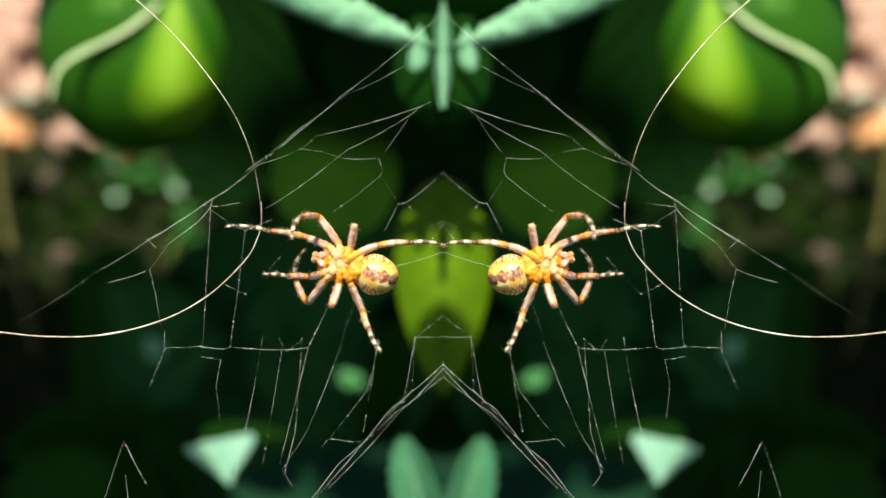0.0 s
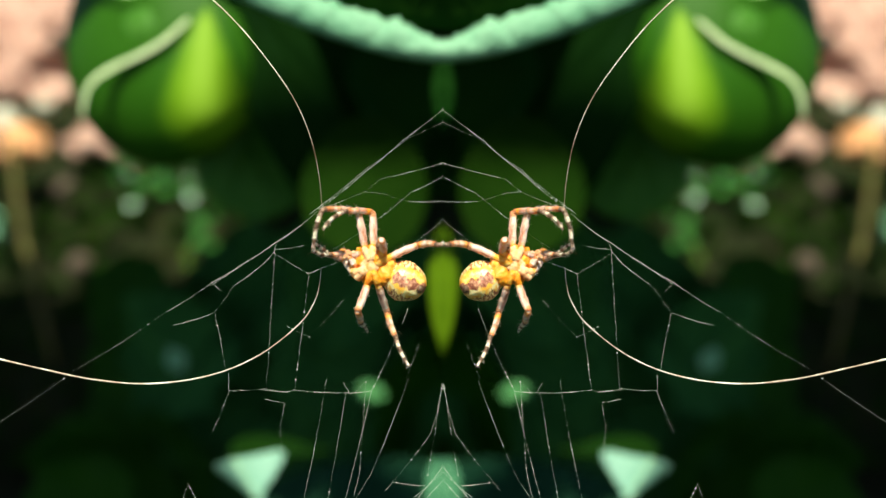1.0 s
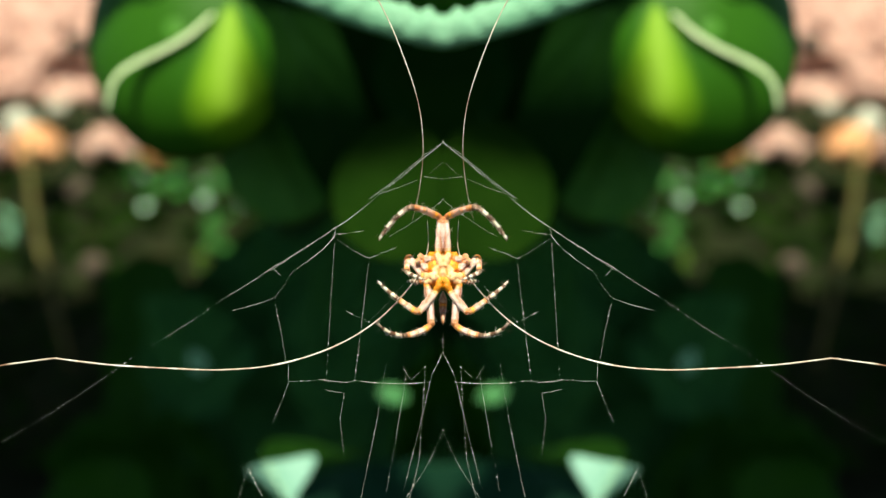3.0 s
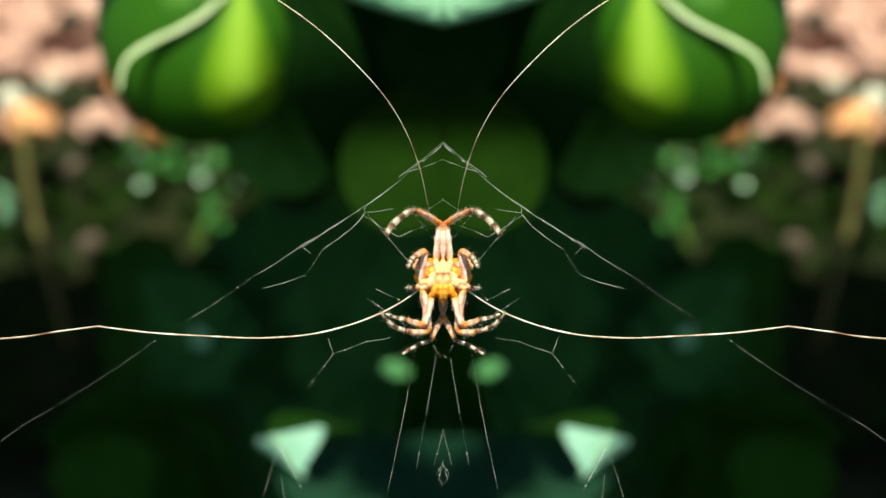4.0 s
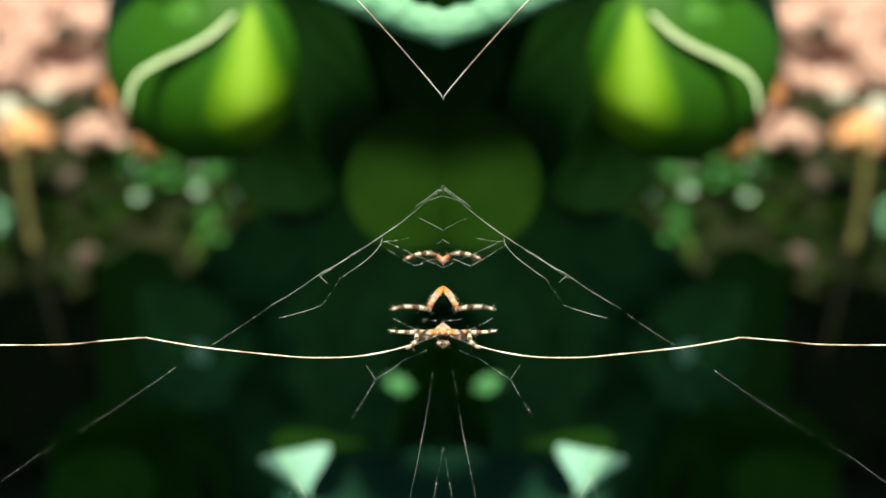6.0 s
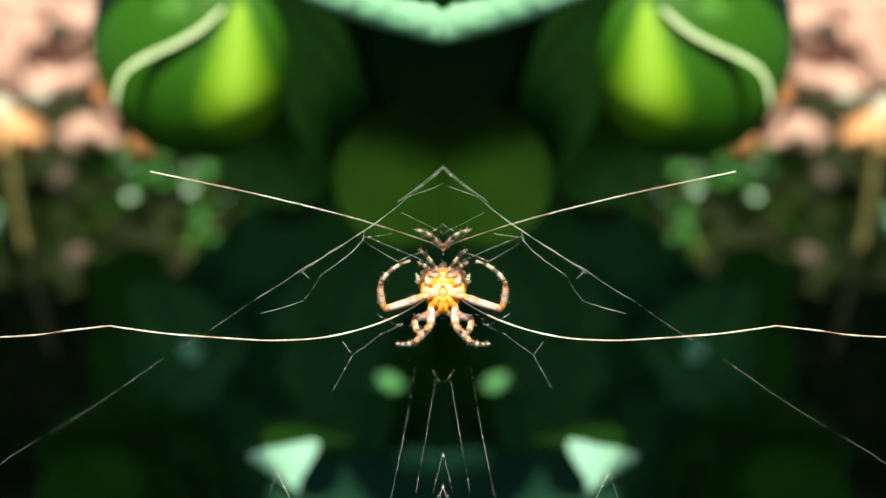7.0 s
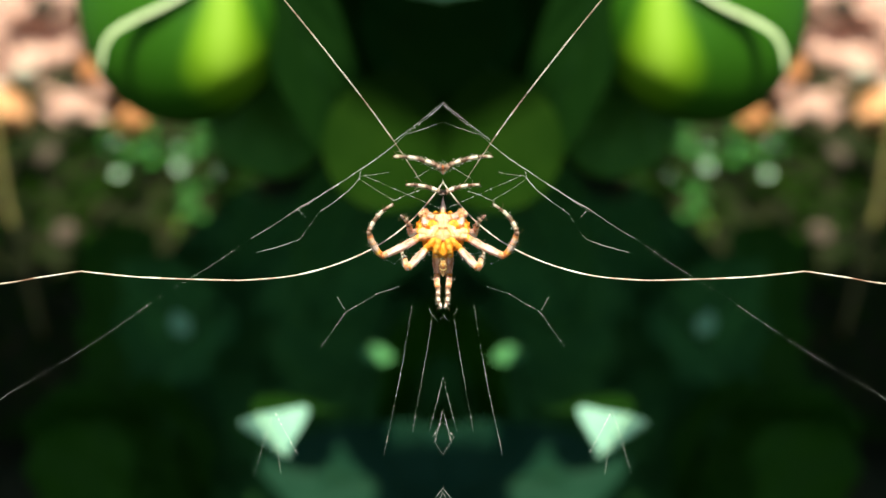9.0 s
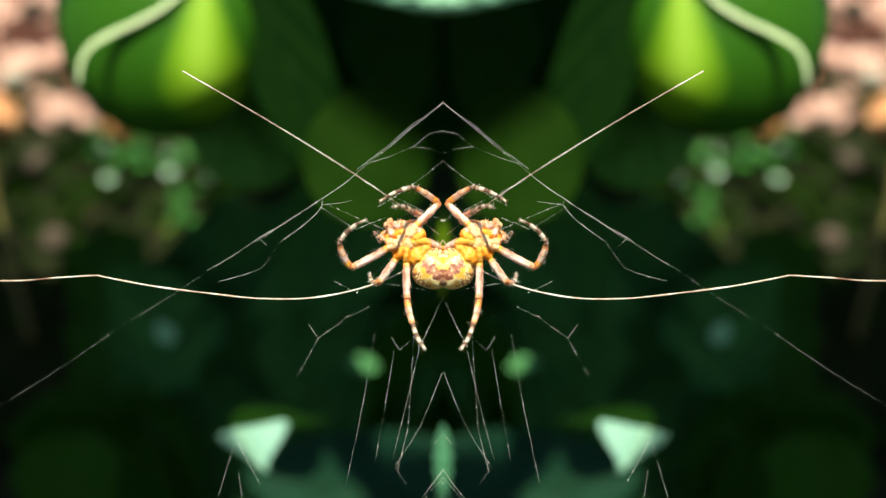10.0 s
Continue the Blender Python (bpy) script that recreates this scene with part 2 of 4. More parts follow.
# ---- the middle plane, at which each half of the mirrored place ends ----
def seam(side):
    g = bpy.data.node_groups.new("end_at_middle", "GeometryNodeTree")
    g.interface.new_socket("Geometry", in_out="INPUT", socket_type="NodeSocketGeometry")
    g.interface.new_socket("Geometry", in_out="OUTPUT", socket_type="NodeSocketGeometry")
    n, link = g.nodes.new, g.links.new
    start, end = n("NodeGroupInput"), n("NodeGroupOutput")
    own, info, back = n("GeometryNodeSelfObject"), n("GeometryNodeObjectInfo"), n("FunctionNodeInvertMatrix")
    there, here, spot_in = n("FunctionNodeTransformPoint"), n("FunctionNodeTransformPoint"), n("GeometryNodeInputPosition")
    split, join, clamp = n("ShaderNodeSeparateXYZ"), n("ShaderNodeCombineXYZ"), n("ShaderNodeMath")
    shift, cut = n("GeometryNodeSetPosition"), n("GeometryNodeDeleteGeometry")
    link(own.outputs[0], info.inputs[0])
    link(info.outputs["Transform"], back.inputs[0])
    link(spot_in.outputs[0], there.inputs[0])
    link(info.outputs["Transform"], there.inputs[1])
    link(there.outputs[0], split.inputs[0])
    clamp.operation = "MINIMUM" if side < 0 else "MAXIMUM"
    clamp.inputs[1].default_value = 0.0
    link(split.outputs[0], clamp.inputs[0])
    for k, source in enumerate((clamp.outputs[0], split.outputs[1], split.outputs[2])):
        link(source, join.inputs[k])
    link(join.outputs[0], here.inputs[0])
    link(back.outputs[0], here.inputs[1])
    link(start.outputs[0], shift.inputs["Geometry"])
    link(here.outputs[0], shift.inputs["Position"])
    again, there2, split2, flat = n("GeometryNodeInputPosition"), n("FunctionNodeTransformPoint"), n("ShaderNodeSeparateXYZ"), n("FunctionNodeCompare")
    link(again.outputs[0], there2.inputs[0])
    link(info.outputs["Transform"], there2.inputs[1])
    link(there2.outputs[0], split2.inputs[0])
    flat.operation = "GREATER_THAN" if side < 0 else "LESS_THAN"
    flat.inputs[1].default_value = side * 2e-7
    link(split2.outputs[0], flat.inputs[0])
    cut.domain = "FACE"
    link(shift.outputs[0], cut.inputs["Geometry"])
    link(flat.outputs[0], cut.inputs["Selection"])
    link(cut.outputs[0], end.inputs[0])
    return g


SEAM = {-1: seam(-1), 1: seam(1)}
LEFT = []          # (thing, pose at rest, rows or None, leg keys or None)
CUT = set()


def spot(a, b, d):
    """A place: bearing units across and down from the upper left corner of the view at rest, metres along the line of sight."""
    return BASE @ Vector(((a - 784) / BEAR * d, d, (441 - b) / BEAR * d))


def view(side, along, up):
    """A direction: to the side, along the sight, up."""
    return BASE.to_3x3() @ Vector((side, along, up))


# ---- builders ----
# seconds; how the large leaves above sway beyond the rest, to the side and up (mm)
UPPER = ((0.0, 0, 0), (1.0, -0.3, 0.5), (1.5, -0.5, 0.8), (2.0, -0.9, 1.6), (2.5, -1.4, 2.2), (3.0, -2.0, 2.9), (3.2, -2.0, 2.9), (4.3, 0, 0), (10.0, 0, 0))


# seconds; how the leaf with the pale rim lifts (mm) and turns about its middle (degrees)
TURN = ((0.0, 0, 0), (0.5, 0, 2), (1.0, 0, 4), (3.2, 0, 5), (4.3, 0, 7), (4.5, 0, 6), (5.0, 0, 0), (5.7, 0, 2), (6.8, 0, 7), (9.0, 0, 9), (9.5, 0.5, 9), (10.0, 1.6, 8))


def sways(ob, share=0.0):
    """Lets a thing of the left half sway with the large upper leaves, and turn by its share."""
    def at(t, rest):
        side, up = blend(UPPER, t)
        lift, turn = blend(TURN, t)
        return drift(t) @ Matrix.Translation(view(side / 1000, 0, (up + share * lift) / 1000)) @ rest @ Matrix.Rotation(radians(-share * turn), 4, view(0, 1, 0))

    for k, (root, rest, rows) in enumerate(LEFT):
        if root == ob:
            LEFT[k] = (root, rest, lambda: [(t, at(t, rest)) for t in TIMES])
            return


def link_mesh(name, bm, material, parent=None, label="", smooth=True, cut=False):
    me = bpy.data.meshes.new(name)
    if smooth:
        for f in bm.faces:
            f.smooth = True
    bm.to_mesh(me)
    bm.free()
    me.materials.append(material)
    rest = me.attributes.new("rest", "FLOAT_VECTOR", "POINT")
    rest.data.foreach_set("vector", np.array([v.co for v in me.vertices], dtype=np.float32).ravel())
    ob = new(name, me)
    if parent:
        ob.parent = parent
    if label:
        ob["label"] = label
    if cut:
        CUT.add(ob.name)
    return ob


def part(name, bm, material, parent, label="", cut=False, smooth=True):
    return link_mesh(name, bm, material, parent, label, smooth, cut)


def thing(name, m, label, category, group="", kind="", rows=None):
    ob = new(name)
    ob.empty_display_size = 0.002
    ob.matrix_basis = m
    tagged(ob, label, category, group, kind)
    LEFT.append((ob, m, rows))
    return ob


def tube(bm, path, radii, sides=8, bands=None):
    """A closed round bar along a path of Vectors."""
    path = [Vector(p) for p in path]
    if isinstance(radii, float):
        radii = [radii] * len(path)
    rings, ref = [], None
    for k, p in enumerate(path):
        d = (path[min(k + 1, len(path) - 1)] - path[max(k - 1, 0)]).normalized()
        if ref is None:
            ref = d.orthogonal().normalized()
        ref = (ref - d * ref.dot(d)).normalized()
        other = d.cross(ref)
        rings.append([bm.verts.new(p + (ref * math.cos(2 * math.pi * s / sides) + other * math.sin(2 * math.pi * s / sides)) * radii[k]) for s in range(sides)])
    for k, (a, b) in enumerate(zip(rings, rings[1:])):
        for s in range(sides):
            f = bm.faces.new((a[s], a[(s + 1) % sides], b[(s + 1) % sides], b[s]))
            f.material_index = bands[k] if bands else 0
    bm.faces.new(rings[0][::-1])
    bm.faces.new(rings[-1])
    return bm


def smooth_path(points, steps):
    """A Catmull-Rom line through points."""
    pts = [Vector(p) for p in points]
    pts = [pts[0] * 2 - pts[1]] + pts + [pts[-1] * 2 - pts[-2]]
    out = []
    for k in range(1, len(pts) - 2):
        a, b, c, d = pts[k - 1:k + 3]
        for s in range(steps):
            u = s / steps
            out.append(0.5 * (2 * b + (c - a) * u + (2 * a - 5 * b + 4 * c - d) * u * u + (3 * b - a - 3 * c + d) * u ** 3))
    return out + [pts[-2]]


def blob(size, seed, rough=0.15, rings=16, segments=24, freq=1.5, fine=0.0):
    """A lumpy closed body of the given half sizes."""
    bm = bmesh.new()
    bmesh.ops.create_uvsphere(bm, u_segments=segments, v_segments=rings, radius=1)
    for v in bm.verts:
        k = 1 + rough * noise.noise(v.co * freq + Vector((seed * 7.3, seed * 3.1, 0)))
        if fine:
            k += fine * (noise.noise(v.co * freq * 3.7 + Vector((seed, 0, seed))) + 0.5 * noise.noise(v.co * freq * 9 + Vector((seed, seed, 0))))
        v.co = Vector((v.co.x * size[0], v.co.y * size[1], v.co.z * size[2])) * k
    return bm


def frame_from(base, tip, facing):
    """A pose at base: y towards tip, z as near to facing as can be."""
    y = (Vector(tip) - Vector(base)).normalized()
    z = Vector(facing)
    z = (z - y * z.dot(y)).normalized()
    x = y.cross(z)
    m = Matrix((x, y, z)).transposed().to_4x4()
    m.translation = base
    return m


def blade(length, width, cup=0.12, droop=0.1, teeth=0.0, count=14, wide=0.4, power=0.8, nu=30, nv=40, wave=0.0, thick=0.0004, seed=0, ripple=0.012, skew=0.0):
    """A leaf blade along y: pointed, cupped along its midrib, toothed at the rim."""
    bm = bmesh.new()
    grid = []
    for j in range(nv + 1):
        v = j / nv
        a = wide / (1 - wide)
        half = width / 2 * (v ** a * (1 - v)) / (wide ** a * (1 - wide)) if 0 < v < 1 else 0
        half = width / 2 * max(half / (width / 2), 0) ** power
        half *= 1 + teeth * (abs((v * count) % 1 - 0.5) * 2 - 0.5)
        half = max(half, width * 0.004)
        row = []
        for i in range(nu + 1):
            u = i / nu * 2 - 1
            z = cup * width * (abs(u) ** 1.8) * half / (width / 2) - droop * length * v * v
            z += wave * width * math.sin(v * 17 + u * 2 + seed) * abs(u)
            z += ripple * width * math.sin((v * 9 - abs(u) * 3) * math.pi * 1.2) * (1 - abs(u) * 0.5)
            row.append(bm.verts.new((u * half + skew * v * length, v * length, z)))
        grid.append(row)
    for j in range(nv):
        for i in range(nu):
            bm.faces.new((grid[j][i], grid[j][i + 1], grid[j + 1][i + 1], grid[j + 1][i]))
    bm.normal_update()
    bmesh.ops.solidify(bm, geom=bm.faces[:], thickness=thick)
    return bm


def leaf(name, base, tip, facing, width, material, label, cut=True, group="leaves", veins=5, rib=True, **shape):
    base, tip = Vector(base), Vector(tip)
    ob = thing(name, frame_from(base, tip, facing), label, "leaf", group)
    length = (tip - base).length
    face = part("blade", blade(length, width, **shape), material, ob, cut=cut)
    droop, cup = shape.get("droop", 0.1), shape.get("cup", 0.12)
    if not rib:
        part("petiole", tube(bmesh.new(), smooth_path([(0, length * 0.02, 0), (0, -length * 0.04, -length * 0.08), (0, -length * 0.06, -length * 0.3)], 6), width * 0.015, 8), VEIN_DARK, ob, "thin dark green leaf stalk", cut=cut)
    if rib:
        bm = tube(bmesh.new(), [(shape.get("skew", 0) * v * length, v * length, -droop * length * v * v + width * 0.008) for v in np.linspace(0, 0.95, 24)],
                  [width * 0.018 * (1.1 - v) for v in np.linspace(0, 0.95, 24)])
        part("midrib", bm, VEINS[material.name], face, cut=cut)
        for k in range(veins):
            v0 = 0.12 + 0.62 * k / max(veins - 1, 1)
            for s in (-1, 1):
                pts = []
                for u in np.linspace(0, 0.62, 10):
                    v = v0 + u * 0.25
                    a = shape.get("wide", 0.4) / (1 - shape.get("wide", 0.4))
                    w = shape.get("wide", 0.4)
                    half = width / 2 * ((v ** a * (1 - v)) / (w ** a * (1 - w))) ** shape.get("power", 0.8)
                    z = cup * width * (u ** 1.8) * half / (width / 2) - droop * length * v * v
                    z += shape.get("ripple", 0.012) * width * math.sin((v * 9 - u * 3) * math.pi * 1.2) * (1 - u * 0.5)
                    pts.append((s * u * half + shape.get("skew", 0) * v * length, v * length, z + width * 0.002))
                part("vein", tube(bmesh.new(), pts, [width * 0.007 * (1 - 0.8 * k2 / 9) for k2 in range(10)], 6), VEINS[material.name], face, cut=cut)
    return ob


# ---- the ground ----
def ground():
    xs = np.concatenate((-np.geomspace(60, 0.8, 14), np.linspace(-0.75, 0.75, 121), np.geomspace(0.8, 60, 14)))
    ys = np.concatenate((-np.geomspace(60, 0.3, 12), np.linspace(-0.25, 1.2, 117), np.geomspace(1.25, 60, 18)))
    rise_y, rise_z = (-60, 0.38, 0.44, 0.48, 0.50, 0.53, 0.56, 0.62, 1.0, 2.0, 4.0, 60), (-0.1, -0.1, -0.06, -0.025, -0.012, 0.012, 0.035, 0.085, 0.18, 0.40, 0.75, 0.95)
    bm = bmesh.new()
    grid = []
    for y in ys:
        row = []
        for x in xs:
            z = float(np.interp(y, rise_y, rise_z))
            if abs(x) < 2 and -0.5 < y < 3:
                p = Vector((abs(x), y, 0))
                z += 0.016 * noise.noise(p * 12) + 0.008 * noise.noise(p * 35) + 0.004 * noise.noise(p * 80)
            row.append(bm.verts.new((x, y, z)))
        grid.append(row)
    for a, b in zip(grid, grid[1:]):
        for k in range(len(xs) - 1):
            bm.faces.new((a[k], a[k + 1], b[k + 1], b[k]))
    tagged(link_mesh("ground", bm, SOIL), "dark damp garden soil rising to a bank behind the leaves", "soil", kind="structure")


ground()


# ---- leaves, nearest the web first ----
def arc_leaf():
    """A broad drooping leaf whose pale rim curls up along its lower edge."""
    d = 0.1
    rim = [(430, -95), (500, -42), (588, 6), (672, 46), (772, 84), (850, 102), (920, 106), (1010, 92), (1100, 50)]
    path = smooth_path([spot(a, b, d) for a, b in rim], 14)
    root = path[len(path) // 2]
    ob = thing("leaf", Matrix.Translation(root), "broad dark green leaf with a pale curled toothed rim", "leaf", "leaves")
    unit = d / BEAR
    # the blade's shade is put into its dark green beside the pale rim
    for name, section, material, label in (
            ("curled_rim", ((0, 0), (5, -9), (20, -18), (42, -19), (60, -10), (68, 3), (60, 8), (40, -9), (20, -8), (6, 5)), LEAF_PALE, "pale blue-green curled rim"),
            ("blade", ((62, 2), (80, -12), (100, -28), (120, -46), (135, -60), (137, -56), (120, -40), (100, -22), (80, -6), (62, 6)), LEAF_DARK, "")):
        bm, rows = bmesh.new(), []
        for k, p in enumerate(path):
            along = (path[min(k + 1, len(path) - 1)] - path[max(k - 1, 0)]).normalized()
            up = along.cross(view(0, 1, 0)).normalized()
            away = view(0, 1, 0)
            tooth = 1 + 0.05 * math.sin(k * 1.15) + 0.05 * math.sin(k * 2.7) + 0.20 * noise.noise(Vector((k * 0.3, 0, 0))) if name == "curled_rim" else 1.0
            fade = float(np.interp(k / (len(path) - 1), (0, 0.15, 0.52, 0.62, 0.70, 0.75, 1), (0.6, 0.95, 1.0, 0.66, 0.3, 0.04, 0.03)))
            rows.append([bm.verts.new(p - root + (up * h * tooth * (fade if name == "curled_rim" else 1) + away * (w + 7 * noise.noise(Vector((k * 0.22, h * 0.06, 3.0))))) * unit) for h, w in section])
        n = len(section)
        for a, b in zip(rows, rows[1:]):
            for s in range(n):
                bm.faces.new((a[s], a[(s + 1) % n], b[(s + 1) % n], b[s]))
        bm.faces.new(rows[0][::-1])
        bm.faces.new(rows[-1])
        bmesh.ops.recalc_face_normals(bm, faces=bm.faces[:])
        part(name, bm, material, ob, label, cut=True)
    sways(ob, 1.0)


arc_leaf()


def sun_patch_leaf():
    """A green leaf whose soft sunlit patch is painted into its colour as lime."""
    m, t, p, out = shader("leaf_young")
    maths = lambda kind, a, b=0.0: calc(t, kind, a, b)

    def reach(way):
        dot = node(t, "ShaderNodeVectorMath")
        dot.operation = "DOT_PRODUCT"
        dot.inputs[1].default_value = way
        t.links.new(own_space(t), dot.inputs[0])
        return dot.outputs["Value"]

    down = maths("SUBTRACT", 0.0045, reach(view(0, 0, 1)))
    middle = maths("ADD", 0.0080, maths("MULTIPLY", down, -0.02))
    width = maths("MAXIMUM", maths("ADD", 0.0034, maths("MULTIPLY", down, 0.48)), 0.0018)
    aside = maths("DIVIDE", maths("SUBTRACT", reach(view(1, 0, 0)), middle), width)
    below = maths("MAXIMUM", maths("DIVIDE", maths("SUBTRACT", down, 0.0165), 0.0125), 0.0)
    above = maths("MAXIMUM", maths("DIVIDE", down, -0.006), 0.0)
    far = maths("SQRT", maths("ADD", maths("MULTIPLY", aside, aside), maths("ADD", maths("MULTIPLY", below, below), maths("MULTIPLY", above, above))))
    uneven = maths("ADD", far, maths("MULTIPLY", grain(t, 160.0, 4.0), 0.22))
    # the sunlit patch: lime in the middle, fading to the leaf's own green
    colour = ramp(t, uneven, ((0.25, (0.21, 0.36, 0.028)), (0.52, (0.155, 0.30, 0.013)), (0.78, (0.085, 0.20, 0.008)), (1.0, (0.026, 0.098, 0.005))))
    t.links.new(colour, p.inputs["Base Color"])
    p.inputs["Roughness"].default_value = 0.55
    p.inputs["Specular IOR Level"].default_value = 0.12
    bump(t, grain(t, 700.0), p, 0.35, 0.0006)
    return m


LEAF_SUN_PATCH = sun_patch_leaf()
LEAF_SMALL = leafy("leaf_fresh", (0.07, 0.24, 0.09), (0.14, 0.36, 0.15), (0.1, 0.35, 0.05), 0.2, 0.5, 0.15)
VEINS["leaf_fresh"] = VEIN
# one hanging leaf: shaded flanks, bright ridge and lit lobe put in by colour
leaf("leaf", spot(925, 0, 0.107), spot(928, 236, 0.105), view(0.1, -1, -0.1), 0.0150, LEAF_SHADE, "small hanging leaf coloured dark for its shaded flanks", droop=0.05, veins=3, wide=0.5, cup=-0.5, power=0.6, ripple=0.03)
leaf("leaf", spot(937, 20, 0.0985), spot(937, 212, 0.0970), view(0.0, -1, 0.5), 0.0028, LEAF_PALE, "narrow pale leaf added for the hanging leaf's bright ridge", droop=0.0, veins=0, wide=0.4, power=0.8, cup=-1.2)
leaf("leaf", spot(894, 66, 0.0990), spot(882, 142, 0.0980), view(-0.2, -1, 0.7), 0.0032, LEAF_PALE, "small pale leaf added for the hanging leaf's sunlit lobe", droop=0.1, veins=0, wide=0.6, power=0.5, cup=-0.4)


def dome(a, b):
    """How far away the bulging blade of the large leaf lies on a bearing."""
    r2 = ((a - 338) / 190) ** 2 + ((b - 58) / 222) ** 2
    return 0.147 + 0.019 * (1 - math.sqrt(max(0.02, 1 - r2))) - 0.0042 * math.exp(-((a - 424) / 78) ** 2 - ((b - 212) / 110) ** 2)


def round_blade(root, centre, reach, lift):
    """A rounded blade on the dome: reach(turn) is its outline about the centre, lift(s) how far it stands off the dome from middle to rim."""
    bm = bmesh.new()
    rings, turns = 26, 56
    mid = bm.verts.new(spot(*centre, dome(*centre) - lift(0)) - root)
    rows = []
    for k in range(1, rings + 1):
        s = k / rings
        row = []
        for j in range(turns):
            q = 2 * math.pi * j / turns
            a, b = centre[0] + s * reach(q) * math.cos(q), centre[1] + s * reach(q) * math.sin(q)
            wave = 0.00035 * noise.noise(Vector((a * 0.012, b * 0.012, 4.0)))
            row.append(bm.verts.new(spot(a, b, dome(a, b) - lift(s) + wave) - root))
        rows.append(row)
    for j in range(turns):
        bm.faces.new((mid, rows[0][j], rows[0][(j + 1) % turns]))
        for inner, outer in zip(rows, rows[1:]):
            bm.faces.new((inner[j], outer[j], outer[(j + 1) % turns], inner[(j + 1) % turns]))
    bm.normal_update()
    bmesh.ops.solidify(bm, geom=bm.faces[:], thickness=-0.0004)
    bmesh.ops.recalc_face_normals(bm, faces=bm.faces[:])
    return bm


def round_leaf(centre, reach, lift, material, label):
    root = spot(*centre, dome(*centre))
    ob = thing("leaf", Matrix.Translation(root), label, "leaf", "leaves")
    part("blade", round_blade(root, centre, reach, lift), material, ob, cut=True)
    q = -1.2
    away = spot(centre[0] + 0.9 * reach(q) * math.cos(q), centre[1] + 0.9 * reach(q) * math.sin(q), 0.166) - root
    part("petiole", tube(bmesh.new(), smooth_path([away, away + view(0.004, 0.012, 0.02), away + view(0.01, 0.03, 0.05)], 6), 0.0007, 8), VEIN_DARK, ob, "thin dark green leaf stalk", cut=True)
    return ob


big = round_leaf((338, 58), lambda q: 0.985 / math.hypot(math.cos(q) / 190, math.sin(q) / 222), lambda s: 0.0, LEAF_SUN_PATCH, "large bulging green leaf with a painted sunlit lime patch and a pale curled edge")


def curled_edge(parent):
    """The pale rolled rim of the large leaf, ending in a hooked tip."""
    inv = parent.matrix_basis.inverted()
    for thick, line, label in ((1.0, ((380, 12), (338, 50), (294, 76), (250, 96), (214, 118), (196, 146), (190, 186)), "pale green rolled edge with a hooked tip"),
                               (0.5, ((205, -84), (228, -58), (256, -38), (282, -36), (306, -52)), "pale green crinkle of the blade")):
        path = smooth_path([inv @ spot(a, b, min(0.1475, dome(a, b) - 0.0012)) for a, b in line], 8)
        n = len(path)
        radii = [thick * (0.00016 + 0.00100 * math.sin(math.pi * (0.10 + 0.86 * k / (n - 1))) ** 0.9 * (1 - 0.35 * k / n)) for k in range(n)]
        bm, facing = tube(bmesh.new(), path, radii, 12), view(0, -0.8, 0.6)
        for v in bm.verts:
            middle = min(path, key=lambda p: (p - v.co).length)
            v.co -= facing * (v.co - middle).dot(facing) * 0.7
        part("curled_edge", bm, LEAF_EDGE, parent, label)


curled_edge(big)
sways(big)
leaf("leaf", spot(420, 120, 0.185), spot(535, 355, 0.18), view(0.1, -1, -0.2), 0.034, LEAF_MOSS, "dim green leaf below a glowing one", veins=0, droop=0.0, wide=0.5, power=0.6, cup=-0.1)
# added near-black leaf that stands in for the large leaf's shaded side
leaf("leaf", spot(420, -200, 0.147), spot(645, 380, 0.166), view(0.2, -0.8, -0.4), 0.0190, LEAF_SHADED_SIDE, "dark leaf added for the shaded side of the large leaf", veins=0, droop=0.0, wide=0.5, power=0.55, cup=0.05)
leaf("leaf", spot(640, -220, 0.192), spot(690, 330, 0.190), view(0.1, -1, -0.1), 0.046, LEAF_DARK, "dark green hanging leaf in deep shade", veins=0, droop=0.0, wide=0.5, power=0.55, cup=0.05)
# lighter disc laid on the large leaf for a sunlit spot of its blade
round_leaf((288, 8), lambda q: 34 + 8 * math.sin(q), lambda s: 0.001 * (1 - 1.5 * s ** 3), LEAF_MOSS, "mid green disc added for a sunlit spot behind a pale rolled edge")
# part of this leaf's soft shade is put into its olive colour
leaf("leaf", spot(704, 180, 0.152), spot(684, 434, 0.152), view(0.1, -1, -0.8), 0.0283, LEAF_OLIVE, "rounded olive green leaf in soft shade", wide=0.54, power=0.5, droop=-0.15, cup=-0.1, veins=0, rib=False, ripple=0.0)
leaf("leaf", spot(911, 325, 0.122), spot(911, 716, 0.117), view(0.0, -1, 0.2), 0.0184, LEAF_CITRON, "sunlit yellow-green pointed leaf", wide=0.38, power=0.85, droop=0.02, cup=-0.3, veins=3, ripple=0.01)
# one leaf in two greens: pale for its sunlit tip, dark for the blade
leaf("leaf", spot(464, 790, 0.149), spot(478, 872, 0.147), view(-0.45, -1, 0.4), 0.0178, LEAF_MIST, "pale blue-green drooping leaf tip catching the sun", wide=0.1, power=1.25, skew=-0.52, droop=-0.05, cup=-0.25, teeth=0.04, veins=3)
leaf("leaf", spot(1020, 968, 0.275), spot(470, 856, 0.250), view(0.1, -1, 0.3), 0.050, LEAF_SEA, "broad blue-green leaf low down, coloured dark as if shaded", wide=0.5, power=0.8, droop=0.03, cup=0.1, wave=0.03, veins=4)
